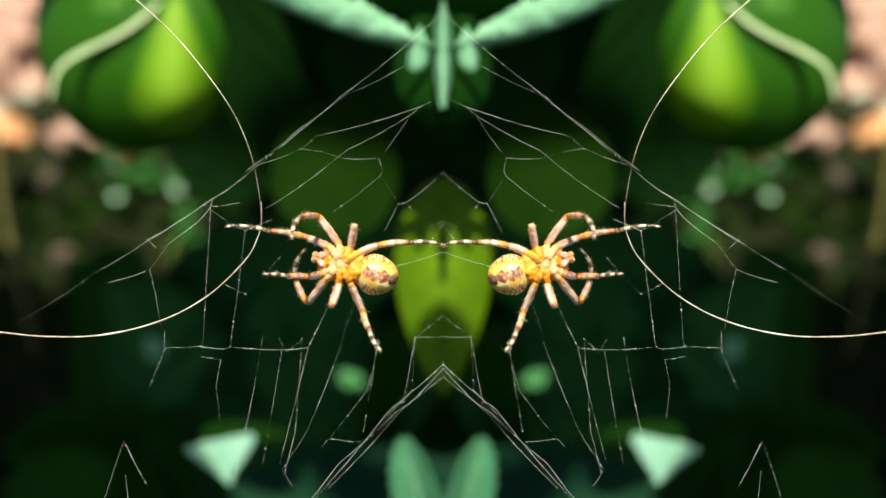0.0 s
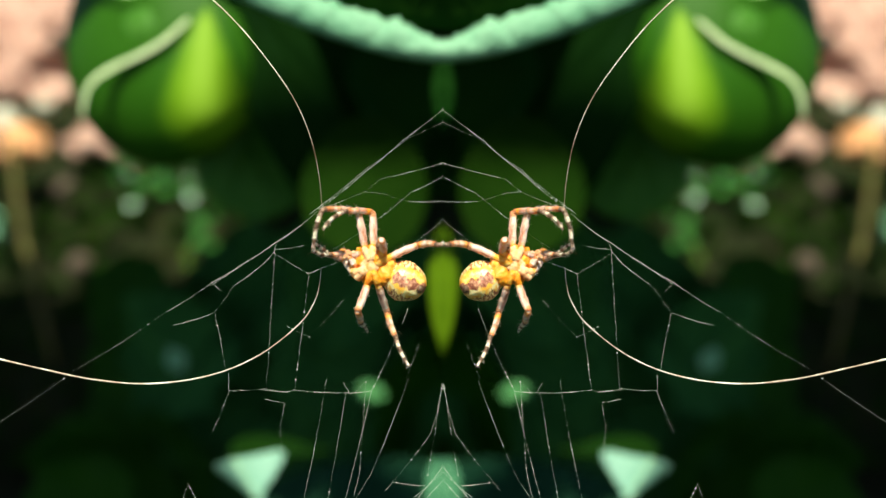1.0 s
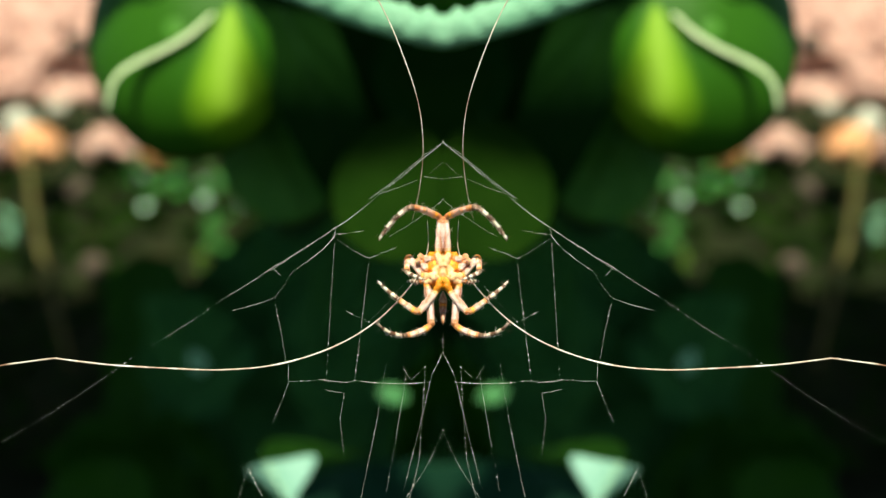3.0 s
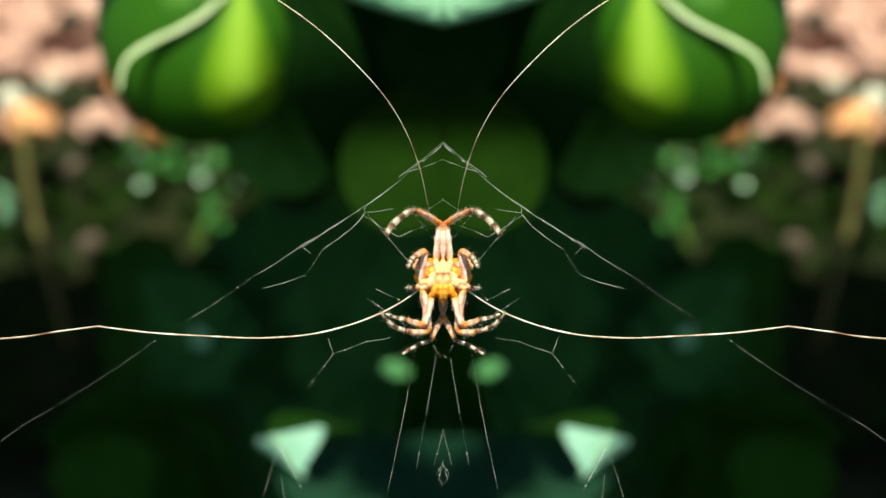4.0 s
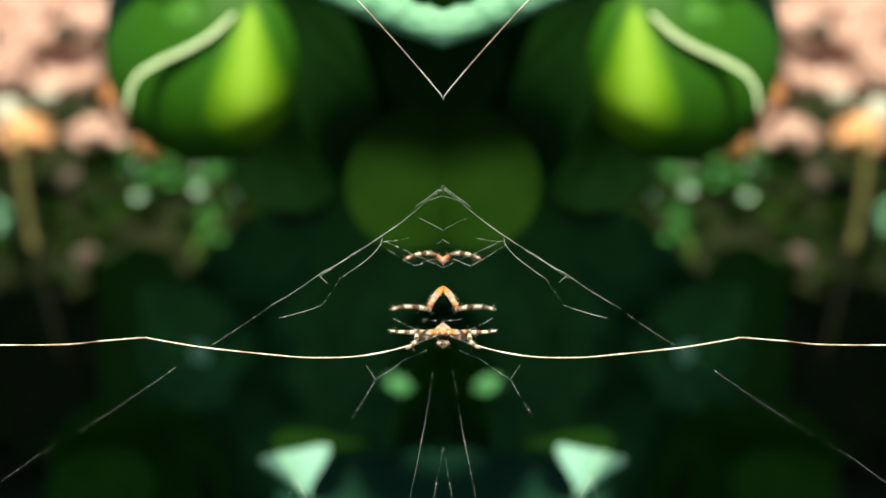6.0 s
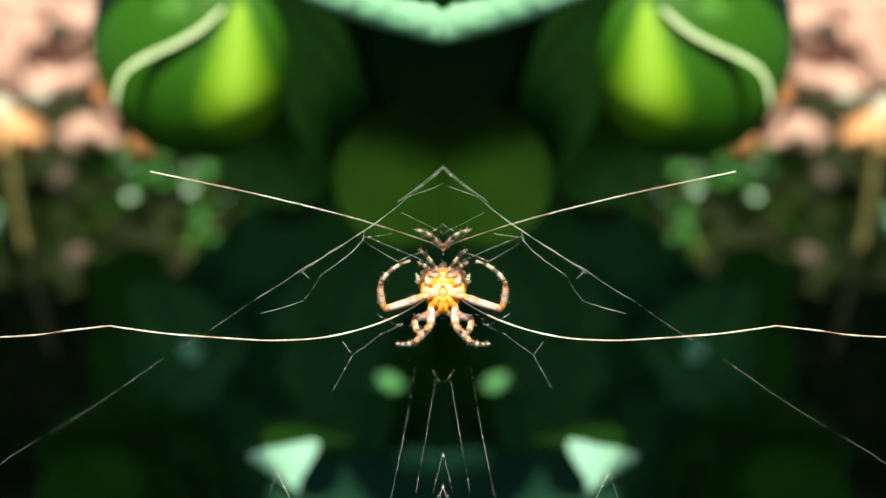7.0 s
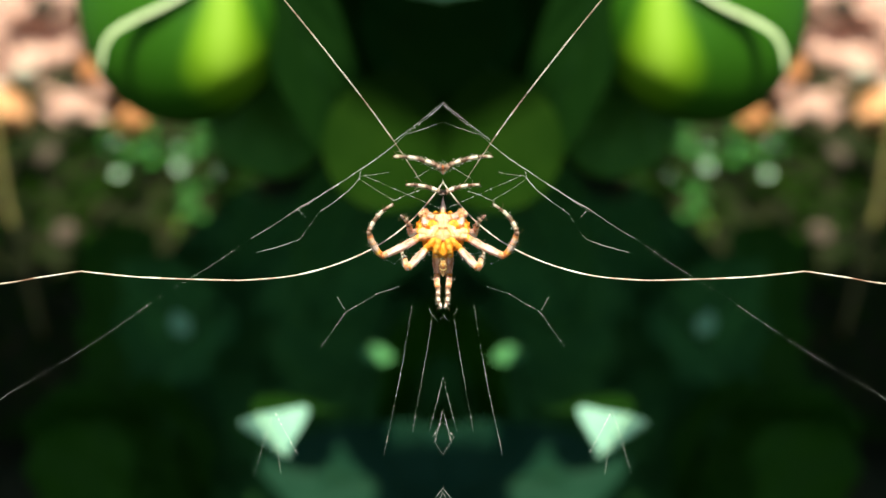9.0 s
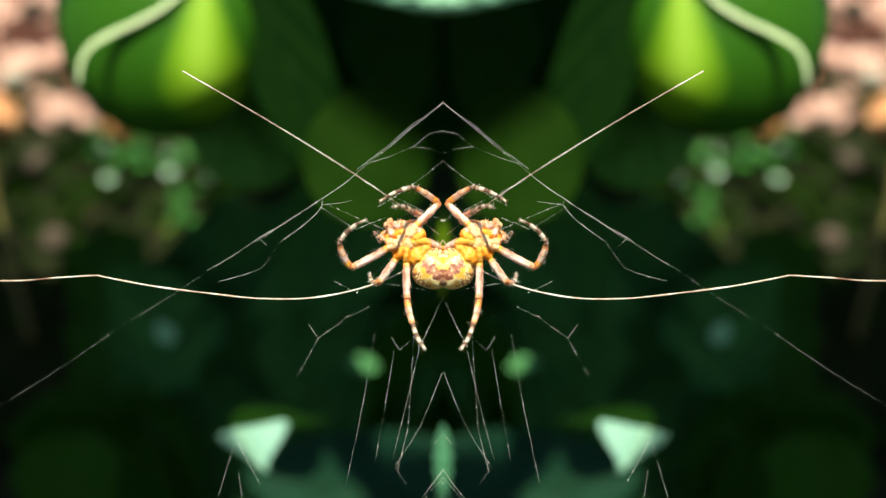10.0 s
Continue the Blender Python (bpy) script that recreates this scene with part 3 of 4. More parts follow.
leaf("leaf", spot(600, 770, 0.205), spot(470, 782, 0.152), Vector((0, -0.35, 0.9)), 0.02, LEAF_DARK, "dark rear blade of the leaf with the sunlit tip", wide=0.5, droop=0.03)
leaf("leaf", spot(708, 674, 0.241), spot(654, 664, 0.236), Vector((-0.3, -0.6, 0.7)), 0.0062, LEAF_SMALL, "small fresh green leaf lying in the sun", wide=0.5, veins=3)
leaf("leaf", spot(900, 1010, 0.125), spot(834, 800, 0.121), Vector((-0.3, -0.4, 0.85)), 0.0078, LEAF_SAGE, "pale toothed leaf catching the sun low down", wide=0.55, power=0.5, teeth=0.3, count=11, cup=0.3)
leaf("leaf", spot(345, 632, 0.25), spot(324, 596, 0.246), Vector((0, -0.8, 0.5)), 0.0066, LEAF_PALE, "tiny pale green leaf in the shade", wide=0.5, veins=2)
# greens are picked by place, with shade partly put into the colour
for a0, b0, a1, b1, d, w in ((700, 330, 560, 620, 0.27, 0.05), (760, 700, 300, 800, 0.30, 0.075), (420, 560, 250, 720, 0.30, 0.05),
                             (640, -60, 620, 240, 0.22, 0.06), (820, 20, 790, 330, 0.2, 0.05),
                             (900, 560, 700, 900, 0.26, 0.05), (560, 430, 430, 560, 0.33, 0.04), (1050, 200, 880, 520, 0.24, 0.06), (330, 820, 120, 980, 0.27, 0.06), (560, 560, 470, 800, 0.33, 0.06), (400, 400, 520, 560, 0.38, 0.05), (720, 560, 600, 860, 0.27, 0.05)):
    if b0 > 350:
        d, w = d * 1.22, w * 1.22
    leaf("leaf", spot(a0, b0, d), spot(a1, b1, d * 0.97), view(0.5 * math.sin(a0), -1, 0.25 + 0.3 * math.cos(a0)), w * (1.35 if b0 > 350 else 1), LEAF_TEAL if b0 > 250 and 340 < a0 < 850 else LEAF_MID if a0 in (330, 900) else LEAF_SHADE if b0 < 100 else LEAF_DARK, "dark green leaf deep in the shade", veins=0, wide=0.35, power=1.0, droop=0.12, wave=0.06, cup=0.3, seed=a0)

# lower leaves added to lift the black gaps in the shade behind
for k in range(48):
    rnd = random.Random(300 + k)
    a, b, d = 215 + 118 * (k % 6) + rnd.uniform(-50, 50), 300 + 84 * (k // 6) + rnd.uniform(-30, 30), rnd.uniform(0.41, 0.47)
    d -= max(0, b - 600) * 0.0004
    if b < (500 if a < 470 else 400):
        continue
    c = Vector((rnd.uniform(-1, 0.6), rnd.uniform(0.2, 1), 0)).normalized() * rnd.uniform(80, 120)
    leaf("leaf", spot(a - c.x, b - c.y, d), spot(a + c.x, b + c.y, d * 0.97), view(rnd.uniform(-0.6, 0.6), -1, rnd.uniform(-0.1, 0.9)), rnd.uniform(0.045, 0.065), LEAF_MID if a < 330 else LEAF_TEAL, "dark green leaf deep in the shade",
         veins=0, wide=0.36, power=0.95, droop=0.1, wave=0.05, cup=0.25, seed=k, nu=10, nv=18)

# unseen leaves added overhead to keep the sun off the leaves behind
for x, y, turn in ((-0.025, 0.145, 0.2), (-0.07, 0.150, -0.1), (-0.11, 0.146, 0.15), (-0.05, 0.185, 0.1), (-0.09, 0.19, -0.2)):
    step = Vector((0.045 * math.cos(turn), 0.045 * math.sin(turn), 0))
    leaf("leaf", Vector((x, y, 0.285)) - step, Vector((x, y, 0.285)) + step, (0, 0, 1), 0.075, LEAF_DARK, "large unseen dark leaf added overhead to cast shade", group="leaves overhead", veins=0, wide=0.5, power=0.5, nu=12, nv=16)


def overhead(a0, b0, a1, b1, d, wide, reach):
    """An unseen leaf added above the view to cast shade, reach metres up the sun's rays from the places that it shades.
    """
    up = Vector((0, -math.cos(radians(SUN_UP)), math.sin(radians(SUN_UP)))) * reach
    leaf("leaf", spot(a0, b0, d) + up, spot(a1, b1, d) + up, up, wide * d / BEAR, LEAF_DARK, "unseen dark leaf added overhead to cast shade",
         group="leaves overhead", veins=0, wide=0.5, power=0.5, nu=12, nv=20, droop=0.0, cup=0.0, ripple=0.0)


overhead(500, 160, 860, 170, 0.152, 150, 0.85)
overhead(835, 655, 990, 655, 0.119, 150, 0.35)
overhead(330, 880, 880, 872, 0.33, 122, 0.30)

# more unseen leaves added above the view, which shade the bed
for k in range(54):
    rnd = random.Random(40 + k)
    x, y = -0.03 - 0.055 * (k % 6) + rnd.uniform(-0.012, 0.012), 0.135 + 0.055 * (k // 6) + rnd.uniform(-0.012, 0.012)
    near = 0.05 if x < -0.11 else 0.11
    if x < -0.11:
        y -= 0.06
    if (x < -0.13 and y > 0.27) or (x > -0.06 and y < 0.17):
        continue
    z, a = rnd.uniform(0.35, 0.41), rnd.uniform(0, 6.28)
    step = Vector((0.055 * math.cos(a), 0.055 * math.sin(a), 0.008))
    mid = Vector((x, max(y, near + abs(step.y)), z))
    leaf("leaf", mid - step, mid + step, (0, 0, 1), 0.095, LEAF_DARK, "large unseen dark leaf added overhead to cast shade", group="leaves overhead", veins=0, wide=0.5, power=0.5, nu=12, nv=16)


# ---- the sunlit bed behind ----
def stone(name, a, b, d, size, material, label, seed, category="stone"):
    ob = link_mesh(name, blob(size, seed, *((0.6, 24, 36, 2.0, 0.12) if category == "clod" else (0.35, 20, 30))), material)
    ob.matrix_basis = Matrix.Translation(spot(a, b, d)) @ pose(0, 0, 0, seed * 31 % 50, seed * 17 % 40, seed * 57 % 360)
    tagged(ob, label, category, "bits on the bank")
    LEFT.append((ob, ob.matrix_basis.copy(), None))


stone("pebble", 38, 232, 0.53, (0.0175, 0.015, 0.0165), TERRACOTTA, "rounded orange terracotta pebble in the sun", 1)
stone("pebble", 262, 243, 0.56, (0.014, 0.012, 0.012), TERRACOTTA_SHADED, "orange terracotta pebble coloured darker for half shade", 2)
stone("pebble", 202, 150, 0.58, (0.012, 0.012, 0.018), TERRACOTTA_SHADED, "orange shard beside the leaf, coloured as if shaded", 3)
# dark clod that stands in for a shaded hollow in the clay
stone("pebble", 104, 46, 0.545, (0.009, 0.008, 0.010), DULL, "dark clod added for a shaded hollow in pink clay", 8)
stone("pebble", 5, 190, 0.56, (0.012, 0.012, 0.012), PALE_STONE, "pale yellowish pebble in the sun", 4)
stone("pebble", 72, 160, 0.57, (0.010, 0.008, 0.007), PALE_STONE, "pale grey stone on pink clay", 5)
stone("pebble", 142, 442, 0.5, (0.008, 0.007, 0.007), DULL, "small brown clod in the shade", 6)
stone("pebble", 112, 305, 0.53, (0.006, 0.005, 0.010), DULL, "pale upright stone chip", 7)
for k, (a, b, s) in enumerate(((150, 40, 30), (160, 218, 20), (196, 236, 13), (128, 236, 15), (-60, 240, 34), (215, 190, 14), (310, 225, 10))):
    stone("clod", a, b, 0.585 - 0.0001 * b, (s * 0.00062, s * 0.0006, s * 0.0005), CLOD, "crumbly pinkish clay clod in full sun", 11 + k, "clod")


def heap(a, b, d, size, seed):
    ob = link_mesh("mound", blob(size, seed, 0.55, 70, 110, 2.4, 0.2), CLOD)
    ob.matrix_basis = Matrix.Translation(spot(a, b, d))
    tagged(ob, "low heap of crumbled pinkish clay in full sun", "heap")
    LEFT.append((ob, ob.matrix_basis.copy(), None))


heap(40, 90, 0.66, (0.10, 0.05, 0.062), 4)
heap(-120, 180, 0.62, (0.07, 0.05, 0.05), 6)
heap(150, 215, 0.63, (0.05, 0.03, 0.02), 7)


def weed(a, b, d, tall, count, seed, material, label):
    rnd = random.Random(seed)
    ob = thing("weed", Matrix.Translation(spot(a, b, d)), label, "weed", "weeds on the bank")
    stem = smooth_path([(0, 0, -tall * 0.9), (rnd.uniform(-.1, .1) * tall, 0, 0), (rnd.uniform(-.2, .2) * tall, 0, tall)], 6)
    part("stem", tube(bmesh.new(), stem, 0.0007, 6), VEIN, ob)
    for k in range(count):
        p = stem[rnd.randrange(len(stem) // 3, len(stem))]
        turn, lift, size = rnd.uniform(0, 6.28), rnd.uniform(-0.2, 0.8), rnd.uniform(0.38, 0.85) * tall * 0.9
        tip = p + Vector((math.cos(turn), math.sin(turn), lift)) * size
        # some leaflets are coloured near white in place of sun glints
        bright = material is GLOSSY and k in (0, 4) and b < 380
        if bright and k == 4:
            size *= 0.45
        me = part("leaflet", blade(size * (0.8 if bright else 1), size * 0.55, nu=6, nv=8, wide=0.5, thick=0.0003), GLINT if bright else material, ob, "pale leaflet added for a sun glint" if bright else "")
        me.matrix_basis = frame_from(p, tip, (0, -0.4, 0.9) if bright else (0, 0, 1))
    if material is GLOSSY and 310 < b < 345 and a < 390:
        p = Vector((0, -0.016, rnd.uniform(-0.002, 0.004)))
        me = part("leaflet", blade(0.0085, 0.0078, nu=6, nv=8, wide=0.5, power=0.5, thick=0.0003), GLINT, ob, "pale leaflet added for a sun glint")
        me.matrix_basis = frame_from(p, p + Vector((rnd.uniform(-0.4, 0.4), 1, 0.5)), (0, -0.5, 0.86))


def ground_cover():
    """Low dark leaves that carpet the slope of the bank."""
    rnd = random.Random(33)
    bm = bmesh.new()
    for k in range(900):
        x, y = -rnd.uniform(0.0, 0.5), rnd.uniform(0.36, 0.56)
        z = float(np.interp(y, (0.38, 0.44, 0.48, 0.50, 0.53, 0.56), (-0.1, -0.06, -0.025, -0.012, 0.012, 0.035))) + rnd.uniform(0.002, 0.018)
        turn, size = rnd.uniform(0, 6.28), rnd.uniform(0.008, 0.02)
        m = frame_from((x, y, z), (x + math.cos(turn), y + math.sin(turn), z + rnd.uniform(-0.4, 0.5)), (rnd.uniform(-0.4, 0.4), rnd.uniform(-0.6, 0.2), 1))
        rows = [[bm.verts.new(m @ Vector((u * size * w, v * size, 0.15 * size * abs(u)))) for u in (-1, 0, 1)] for v, w in ((0, 0.02), (0.25, 0.24), (0.55, 0.27), (0.85, 0.12), (1, 0.01))]
        for a, b in zip(rows, rows[1:]):
            for i in (0, 1):
                bm.faces.new((a[i], a[i + 1], b[i + 1], b[i]))
    ob = link_mesh("ground_cover", bm, LEAF_OLIVE)
    tagged(ob, "carpet of small dark green leaves on the bank", "ground cover", kind="stuff")
    LEFT.append((ob, Matrix.Identity(4), None))


ground_cover()
# near-white leaf colour that imitates sun glints on the weeds
GLINT = leafy("leaf_silver", (0.45, 0.70, 0.52), (0.66, 0.86, 0.7), (0.2, 0.4, 0.2), 0.1, 0.25, 0.8)
GLOSSY = leafy("leaf_glossy", (0.06, 0.26, 0.05), (0.14, 0.42, 0.10), (0.08, 0.36, 0.03), 0.15, 0.2, 1.0)
for k, (a, b, d, tall, n) in enumerate(((232, 330, 0.54, 0.020, 9), (335, 320, 0.54, 0.022, 10), (400, 330, 0.55, 0.02, 8), (285, 295, 0.56, 0.018, 7), (370, 270, 0.57, 0.018, 7), (440, 370, 0.55, 0.015, 6), (350, 410, 0.52, 0.016, 6), (195, 300, 0.55, 0.014, 6))):
    weed(a + 14, b, d, tall * 1.25, n + 5, 70 + k, GLOSSY, "low glossy green weed with sunlit leaves")
weed(342, 452, 0.5, 0.012, 5, 90, LEAF_LIME, "tiny yellow-green seedling in the soil")
weed(8, 400, 0.5, 0.024, 6, 91, LEAF_PALE, "pale green weed at the foot of a stalk")


def stalk():
    p = [spot(15, 215, 0.5), spot(38, 380, 0.49), spot(62, 470, 0.48), spot(100, 620, 0.47)]
    root = p[-1]
    ob = link_mesh("stalk", tube(bmesh.new(), [q - root for q in smooth_path(p, 8)], 0.0023, 10), STRAW)
    ob.matrix_basis = Matrix.Translation(root)
    tagged(ob, "leaning yellowish dry plant stalk", "stalk")
    LEFT.append((ob, ob.matrix_basis.copy(), None))


stalk()

# ---- the web ----
UNIT = NEAR / BEAR
# seconds; how the web swings beyond the place's own drift, across and down, in bearing units
SWING = (
    (0, -4, -21), (0.5, 0, -12), (1, 6, -3), (1.5, 7, -4), (2, 10, -14), (2.5, -22, -40), (3, -5, -48),
    (3.2, -7, -66), (4.3, 7, -8), (4.5, 0, -18), (5, -7, -16), (5.5, -10, -18), (5.7, -8, -17), (6.8, -2, 3),
    (7, -5, 3), (7.5, 1, -6), (8, 12, -17), (8.5, 7, -8), (9, 12, -10), (9.5, 25, -4), (10, 19, -12))


def web_at(t):
    a, b = blend(SWING, t)
    return drift(t) @ Matrix.Translation(view(a * UNIT, 0, -b * UNIT)) @ Matrix.Translation(spot(609, 425, NEAR)) @ pose(0, 0, 0, -TILT)


# strands, each from knot to knot: thickness, then bearing units to the side of and below the main knot
ROOF_STRANDS = (
    (1, (560, -467, 410, -342, 226, -190, 156, -132, 81, -70, 26, -25, 0, -6)), (0.9, (0, -6, -112, 62, -194, 116)),
    (0.32, (-194, 116, -344, 212, -609, 383, -900, 575)), (0.8, (341, -245, 236, -195, 160, -140, 60, -58)), (0.7, (20, -20, -60, 30, -116, 70)),
    (0.7, (560, -250, 410, -192, 374, -175, 186, -120, 159, -98, 76, -67)), (0.7, (374, -175, 351, -155, 238, -95, 136, -15, 96, 8)),
    (0.6, (351, -155, 306, -90)), (0.6, (236, -80, 298, -80, 303, -60, 301, -50, 216, 15)))
RADII_STRANDS = (
    (0.5, (303, -45, 332, 0, 346, -2, 410, -55, 520, -150)), (0.5, (332, 0, 306, 50)), (0.4, (346, -2, 357, 14)),
    (0.6, (159, -98, 190, -95, 236, -80)), (0.8, (0, -6, -2, 10, -19, 30, -74, 70, -106, 117, -184, 140)), (0.6, (-112, 62, -95, 78)),
    (0.6, (-2, 10, 59, 48, 81, 38, 110, 28)), (0.6, (-2, 5, 50, -2)), (0.6, (171, 255, 211, 170, 235, 110)), (0.6, (171, 255, 121, 460)),
    (0.5, (126, 258, 91, 460)), (0.6, (236, 235, 171, 400, 126, 470, 146, 500)))
FRINGE_STRANDS = (
    (0.5, (256, 170, 231, 235)), (0.6, (298, 240, 276, 330, 196, 430)), (0.5, (296, 240, 271, 400)),
    (1, (520, 190, 410, 285, 316, 365, 191, 512, 100, 620)), (0.8, (520, 208, 410, 305, 326, 370, 226, 460, 120, 590)),
    (0.7, (410, 292, 330, 372, 210, 500)), (0.6, (410, 198, 361, 235, 341, 350)), (0.5, (361, 235, 410, 235, 480, 236)),
    (0.5, (361, 235, 356, 330, 311, 375)), (0.6, (216, 415, 266, 420)), (0.5, (-112, 500, -155, 420, -170, 470, -190, 540)),
    (0.5, (-150, 470, -140, 530)))
LINES_STRANDS = (
    (0.4, (386, 38, 414, 31, 444, 38)), (0.4, (414, 31, 392, 62)), (0.4, (386, 38, 398, 66)),
    (0.6, (410, 85, 330, 110, 300, 130)), (0.5, (120, 95, 60, 160, 20, 140)), (0.5, (440, 300, 470, 420, 450, 560)),
    (0.5, (520, 330, 500, 470, 480, 600)), (0.5, (90, 235, 75, 330, 40, 500)), (0.5, (120, 240, 135, 262, 160, 240, 150, 400, 130, 480)))


HOOK = ((0.6, (0, 0, 62, -3, 102, 3)), (0.5, (0, -2, -3, -30)))
TAIL = ((0.6, (0, 0, -31, 75)),)
FLAG = (
    (0.5, (-2, 10, -8, 110, -16, 252)), (0.5, (59, 48, 36, 252)), (0.5, (-84, 222, -95, 160, -106, 117)),
    (0.7, (-19, 252, 21, 258, 36, 252, 126, 258, 171, 255)), (0.5, (-19, 270, 16, 277, 9, 320, 16, 385)))
# seconds; how far the loose end and the loose net swing about the main knot (degrees), and how the end is blown across and down
FLAP = ((0.0, 0, 0, 0, 0), (1.0, 0, 0, 0, 0), (1.5, 0, 0, 0, 8), (2.0, 0, 0, -2, 18), (2.5, 0, 0, -6, 26), (3.0, 0, 0, 0, 10), (3.2, 0, 4, 0, 8), (4.3, 7, 58, 4, -12), (4.5, 8, 64, 4, -16), (5.0, 11, 66, -8, -15), (5.5, 14, 68, 2, -10),
        (6.8, 18, 70, -20, -50), (7.0, 18, 70, -22, -55), (7.5, 20, 70, -4, -42), (8.0, 18, 70, -44, -12), (9.0, 12, 70, 0, -22), (9.5, 14, 70, 10, -25), (10.0, 18, 70, -10, -28))


def web(strands, label, rows):
    ob = thing("spider_web", web_at(4.5), label, "spider web", "webs", rows=rows)
    rnd = random.Random(5)
    for thick, line in strands:
        pts = [Vector((line[k] * UNIT, rnd.uniform(-8, 8) * UNIT, -line[k + 1] * UNIT)) for k in range(0, len(line), 2)]
        path = []
        for p, q in zip(pts, pts[1:]):
            n = max(2, int((q - p).length / (9 * UNIT)))
            path += [p.lerp(q, k / n) - Vector((0, 0, 1)) * 0.02 * (q - p).length * math.sin(math.pi * k / n) for k in range(n)]
        path.append(pts[-1])
        far = rnd.uniform(0, 50)
        bm = tube(bmesh.new(), path, [0.22 * thick * UNIT * max(0.3, min(1.3, 0.78 + 1.4 * noise.noise(Vector((far + k * 0.11, 0, 0))))) for k in range(len(path))], 5)
        for p in path:
            if rnd.random() < 0.12:
                bmesh.ops.create_icosphere(bm, subdivisions=1, radius=rnd.uniform(0.7, 1.35) * UNIT, matrix=Matrix.Translation(p))
        part("strand", bm, SILK, ob, cut=True)


web(ROOF_STRANDS + RADII_STRANDS + FRINGE_STRANDS + LINES_STRANDS, "torn orb web of fine white silk strands", lambda: [(t, web_at(t)) for t in TIMES])
def blown(t, which):
    """The loose end (0) or the loose net (1) at t."""
    swing = blend(FLAP, t)
    away = pose(swing[2] * UNIT, 0, -swing[3] * UNIT) if which == 0 or t < 3.3 else Matrix.Identity(4)
    return web_at(t) @ away @ pose(0, 0, 0, 0, -swing[which])


def fork(t, turn):
    """The fork of the loose end at t, its arm turned once the net has blown aside."""
    return blown(t, 0) @ pose(-81 * UNIT, 0, -255 * UNIT, 0, turn * min(1.0, max(0.0, t - 3.2)))


web(HOOK, "short arm of a loose white silk strand", lambda: [(t, fork(t, -15)) for t in TIMES])
web(TAIL, "hanging end of a loose white silk strand", lambda: [(t, fork(t, 25)) for t in TIMES])
web(FLAG, "loose lower net of white silk below the main knot", lambda: [(t, blown(t, 1)) for t in TIMES])


# ---- the long awn, in two pieces that swing ----
LOW = ((0.0, 82, 596, -4), (0.5, 118, 631, -6), (1.0, 165, 672, -10), (1.5, 262, 713, -7), (2.0, 214, 751, -7), (2.5, 298, 706, -1), (3.0, 393, 655, 0), (3.2, 395, 615, 0),
       (4.3, 485, 597, 0), (4.5, 440, 624, 0), (5.0, 471, 670, 0), (5.5, 558, 644, -3), (5.7, 570, 638, -3), (6.8, 470, 622, -2), (7.0, 490, 603, -1),
       (7.5, 530, 551, 0), (8.0, 475, 492, 0), (8.5, 502, 433, 2), (9.0, 440, 496, 1), (9.5, 475, 476, -2), (10.0, 465, 529, -4))
HIGH = ((0.0, 463, 400, 0, 0, 0), (0.5, 515, 390, 0, 0, 0), (1.0, 570, 375, 0, 0, 0), (1.5, 640, 420, 4, 0, 0), (2.0, 641, 440, 4, 0, 0), (2.5, 674, 424, -10, 0, 0), (3.0, 730, 390, -17, 0, 0), (3.2, 738, 360, -12, 0, 0),
        (4.3, 760, 370, 10, 0, 0), (4.5, 743, 400, 7, 0, 0), (5.0, 767, 480, 6, 0, 0), (5.5, 960, 400, 3, 0, 50), (5.7, 985, 400, 3, 0, 60), (6.8, 753, 397, 29, 0, 80), (7.0, 788, 439, 43, 0, 80), (7.5, 875, 391, 38, 0, 80),
        (7.8, 743, 301, 37, 0, 80), (8.0, 831, 353, 37, 0, 80), (8.2, 789, 284, 32, 0, 80), (8.5, 893, 325, 31, 0, 80), (8.8, 880, 381, 15, 0, 80), (9.0, 750, 330, 5, 0, 80), (9.5, 783, 354, 26, 0, 80), (10.0, 778, 416, 25, 0, 80))
CHORD = Vector((-290, 0, 455)).normalized()


def held(t, a, b, turn=0.0, swing=0.0, twist=0.0):
    """A pose given by bearings as the lens sees them at t; twist turns it about the awn's chord."""
    return eye(t) @ pose((a - 784) * UNIT, NEAR, (441 - b) * UNIT, 0, -turn, -swing) @ Matrix.Rotation(radians(twist), 4, CHORD)


def awn(name, line, table, radius, label, taper=lambda u: 1.0):
    rows = lambda: [(t, held(t, *blend(table, t))) for t in STEPS]
    ob = link_mesh(name, tube(bmesh.new(), smooth_path([(a * UNIT, 0, b * UNIT) for a, b in line], 8),
                              [radius * UNIT * taper(k / (8 * len(line) - 8)) * (1 + 0.15 * math.sin(k * 0.9)) for k in range((len(line) - 1) * 8 + 1)], 8), AWN, cut=True)
    ob.matrix_basis = held(0, *table[0][1:])
    tagged(ob, label, "grass awn", "grass awns")
    LEFT.append((ob, ob.matrix_basis.copy(), rows))


awn("grass_awn", ((-640, -10), (-450, 0), (-370, 11), (-300, 20), (-285, 19), (-200, 9), (-100, 3), (0, 0), (100, 10), (200, 42), (280, 92), (342, 160), (362, 205), (365, 235), (363, 264)),
    LOW, 1.5, "long pale dry grass awn bowed under the web", lambda u: 1 - 0.75 * max(0.0, u - 0.6) / 0.4)
awn("grass_awn", ((0, 0), (-5, 60), (-20, 130), (-50, 200), (-98, 270), (-155, 338), (-222, 400), (-290, 455)), HIGH, 1.15, "fine shining dry grass awn rising beside the web", lambda u: 0.14 + 1.06 * u)

